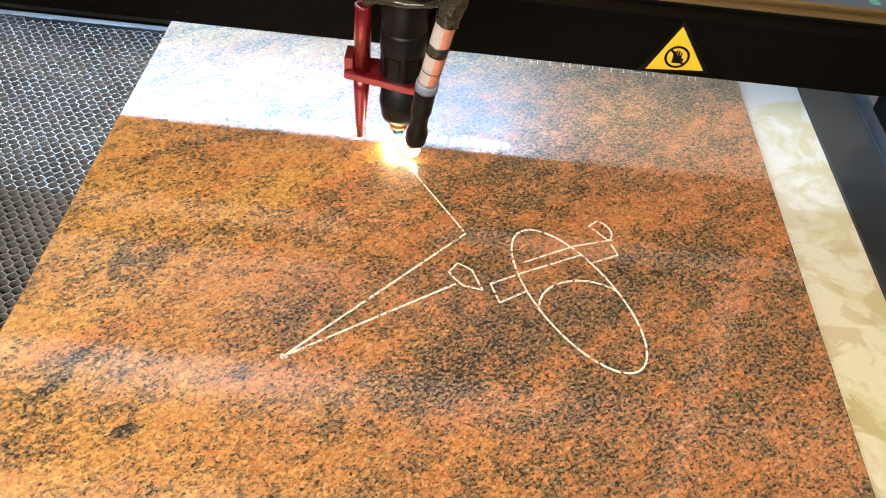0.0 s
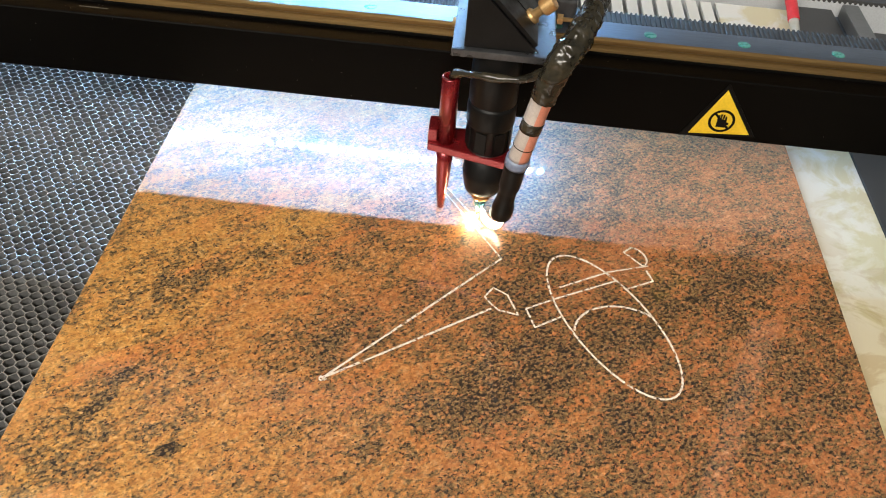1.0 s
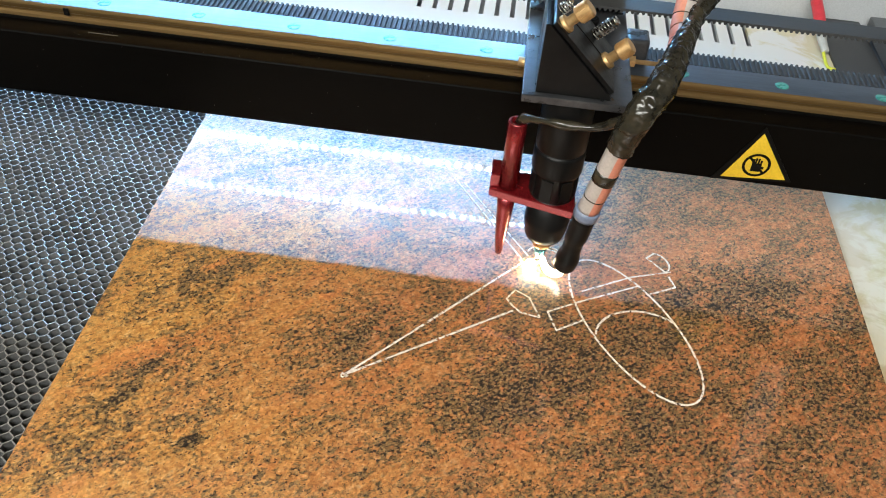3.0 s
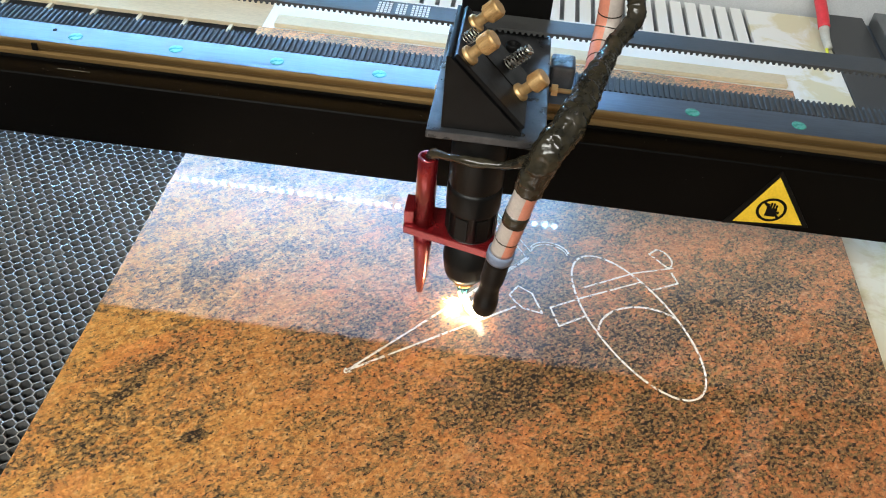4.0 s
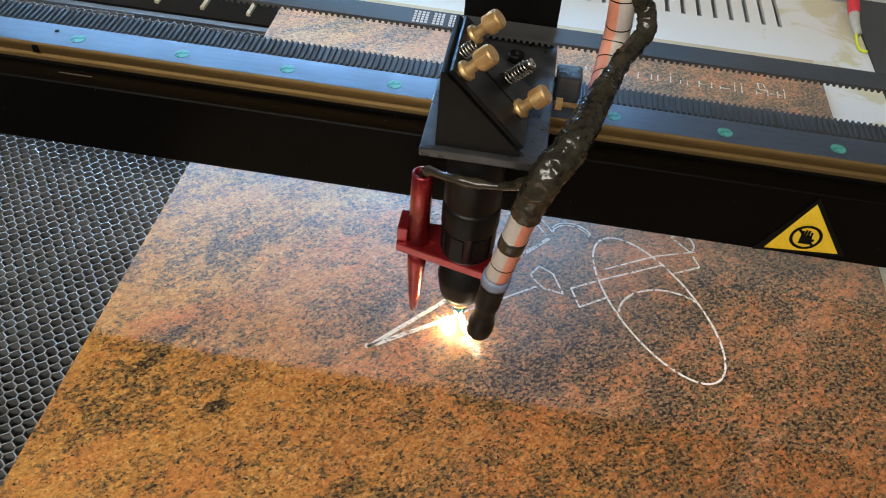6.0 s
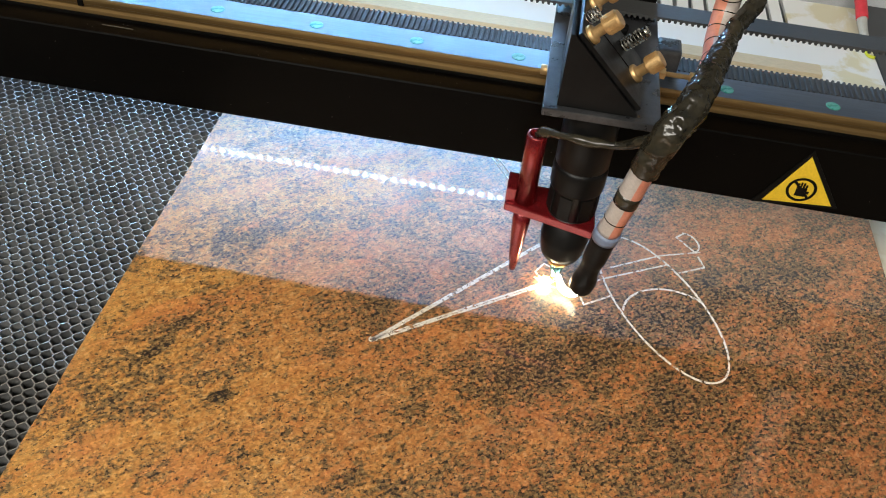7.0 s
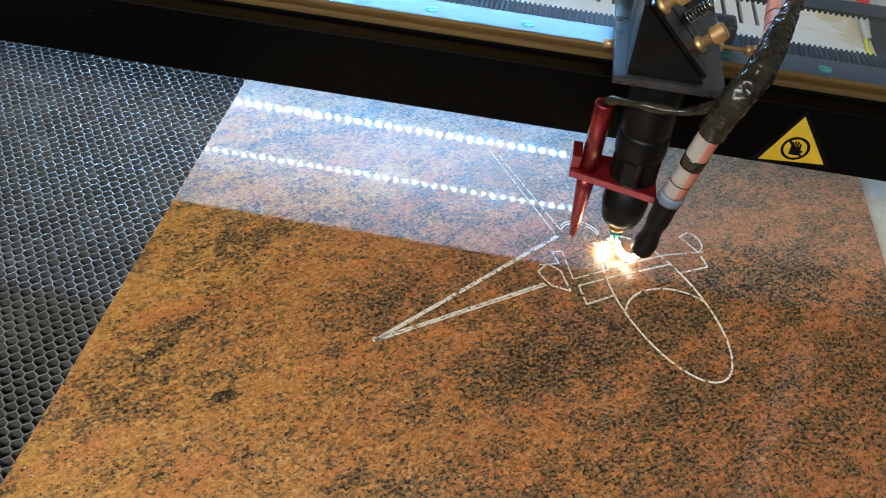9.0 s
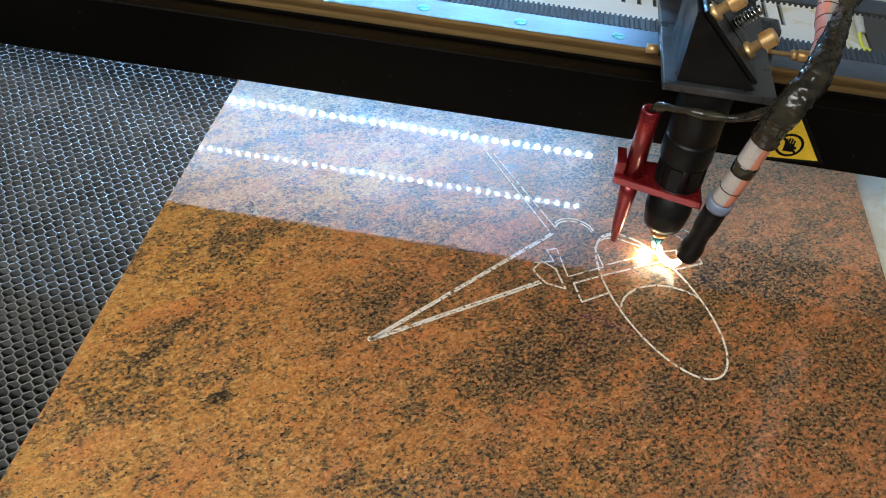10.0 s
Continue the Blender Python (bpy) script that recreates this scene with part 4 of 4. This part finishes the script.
    while x < 0.222:
        tall = rnd.choice((0.006, 0.009, 0.014))
        line([(x, 0.6300), (x + 0.0006, 0.6300 + tall)], width=0.0009)
        if rnd.random() < 0.45:
            line([(x, 0.6300 + tall * 0.5), (x + rnd.uniform(0.004, 0.008), 0.6302 + tall * 0.5)], width=0.0009)
        x += rnd.uniform(0.005, 0.013)
    line([(0.1950, 0.6390), (0.2010, 0.6380), (0.1990, 0.6480), (0.1945, 0.6480), (0.1950, 0.6390)], width=0.0009)


# ================= small things =================
def earth_wire():
    w = thing("wire_connector", "red wire connector with cloudy sleeve and yellow earth wire", "connector", pose(0.009, -0.009, 0))
    part("red_sleeve", tube(smooth_path([(0.286, 0.832, 0.020), (0.287, 0.806, 0.012), (0.288, 0.794, 0.006)], 5), 0.0055, 12), "wire_red", w, "", True)
    part("cloudy_sleeve", tube(smooth_path([(0.288, 0.795, 0.006), (0.289, 0.784, 0.001), (0.291, 0.772, -0.003)], 5), lambda t: 0.0048 - 0.0014 * t, 12), "wire_clear", w, "", True)
    part("earth_wire", tube(smooth_path([(0.289, 0.783, 0.001), (0.2895, 0.768, -0.005), (0.291, 0.754, -0.0080), (0.2965, 0.749, -0.0075)], 6), 0.0015, 10), "wire_yel", w, "", True)


room()
machine_shell()
led_strip(0.2405, "led", "bright cold white led strip on the rear lining")
# no second strip: added glowing dots stand in for the first one's mirror image
led_strip(0.321, "led_image", "dim copy of the led strip, added as its mirror image")
honeycomb_bed()
rear_grating()
white_plate()
side_panel()
slab()
cream_bar()
GANTRY = gantry()
BELT_LOW = belt("lower_belt", 0.1085, True, "grey rubber toothed belt run with its teeth up")
BELT_TOP = belt("upper_belt", 0.1415, False, "grey rubber toothed belt run with pale print")
bars = bmesh.new()
for row_i in range(5):
    for k in range(14):
        if k not in (4, 8):
            box(0.018 + 0.0022 * k, 0.0195 + 0.0022 * k, 0.0440 + 0.0026 * row_i, 0.0458 + 0.0026 * row_i, 0.1421, 0.1424, 0.0, bars)
part("print", bars, "print", BELT_TOP, "small pale unreadable print")
HEAD = laser_head()
drawing()
earth_wire()


# ================= motion of things =================
def motions():
    walk(GANTRY, [(t, pose(0, y - 0.0040, 0.0029)) for t, y, x in TRAVEL])
    walk(HEAD, [(t, pose(x, y, 0)) for t, y, x in TRAVEL])
    walk(BELT_LOW, [(t, pose(x, y, 0)) for t, y, x in TRAVEL])
    walk(BELT_TOP, [(t, pose(-0.0964 - x, y, 0)) for t, y, x in TRAVEL])
    for ob, t in FRESH:
        if t < 0.25:
            t = 0.25
        rows = [(0.0, pose(0, 0, DOWN)), (t - 0.12, pose(0, 0, DOWN)), (t, pose(0, 0, UP))]
        if t < 9.95:
            rows.append((10.0, pose(0, 0, UP)))
        walk(ob, rows)


motions()
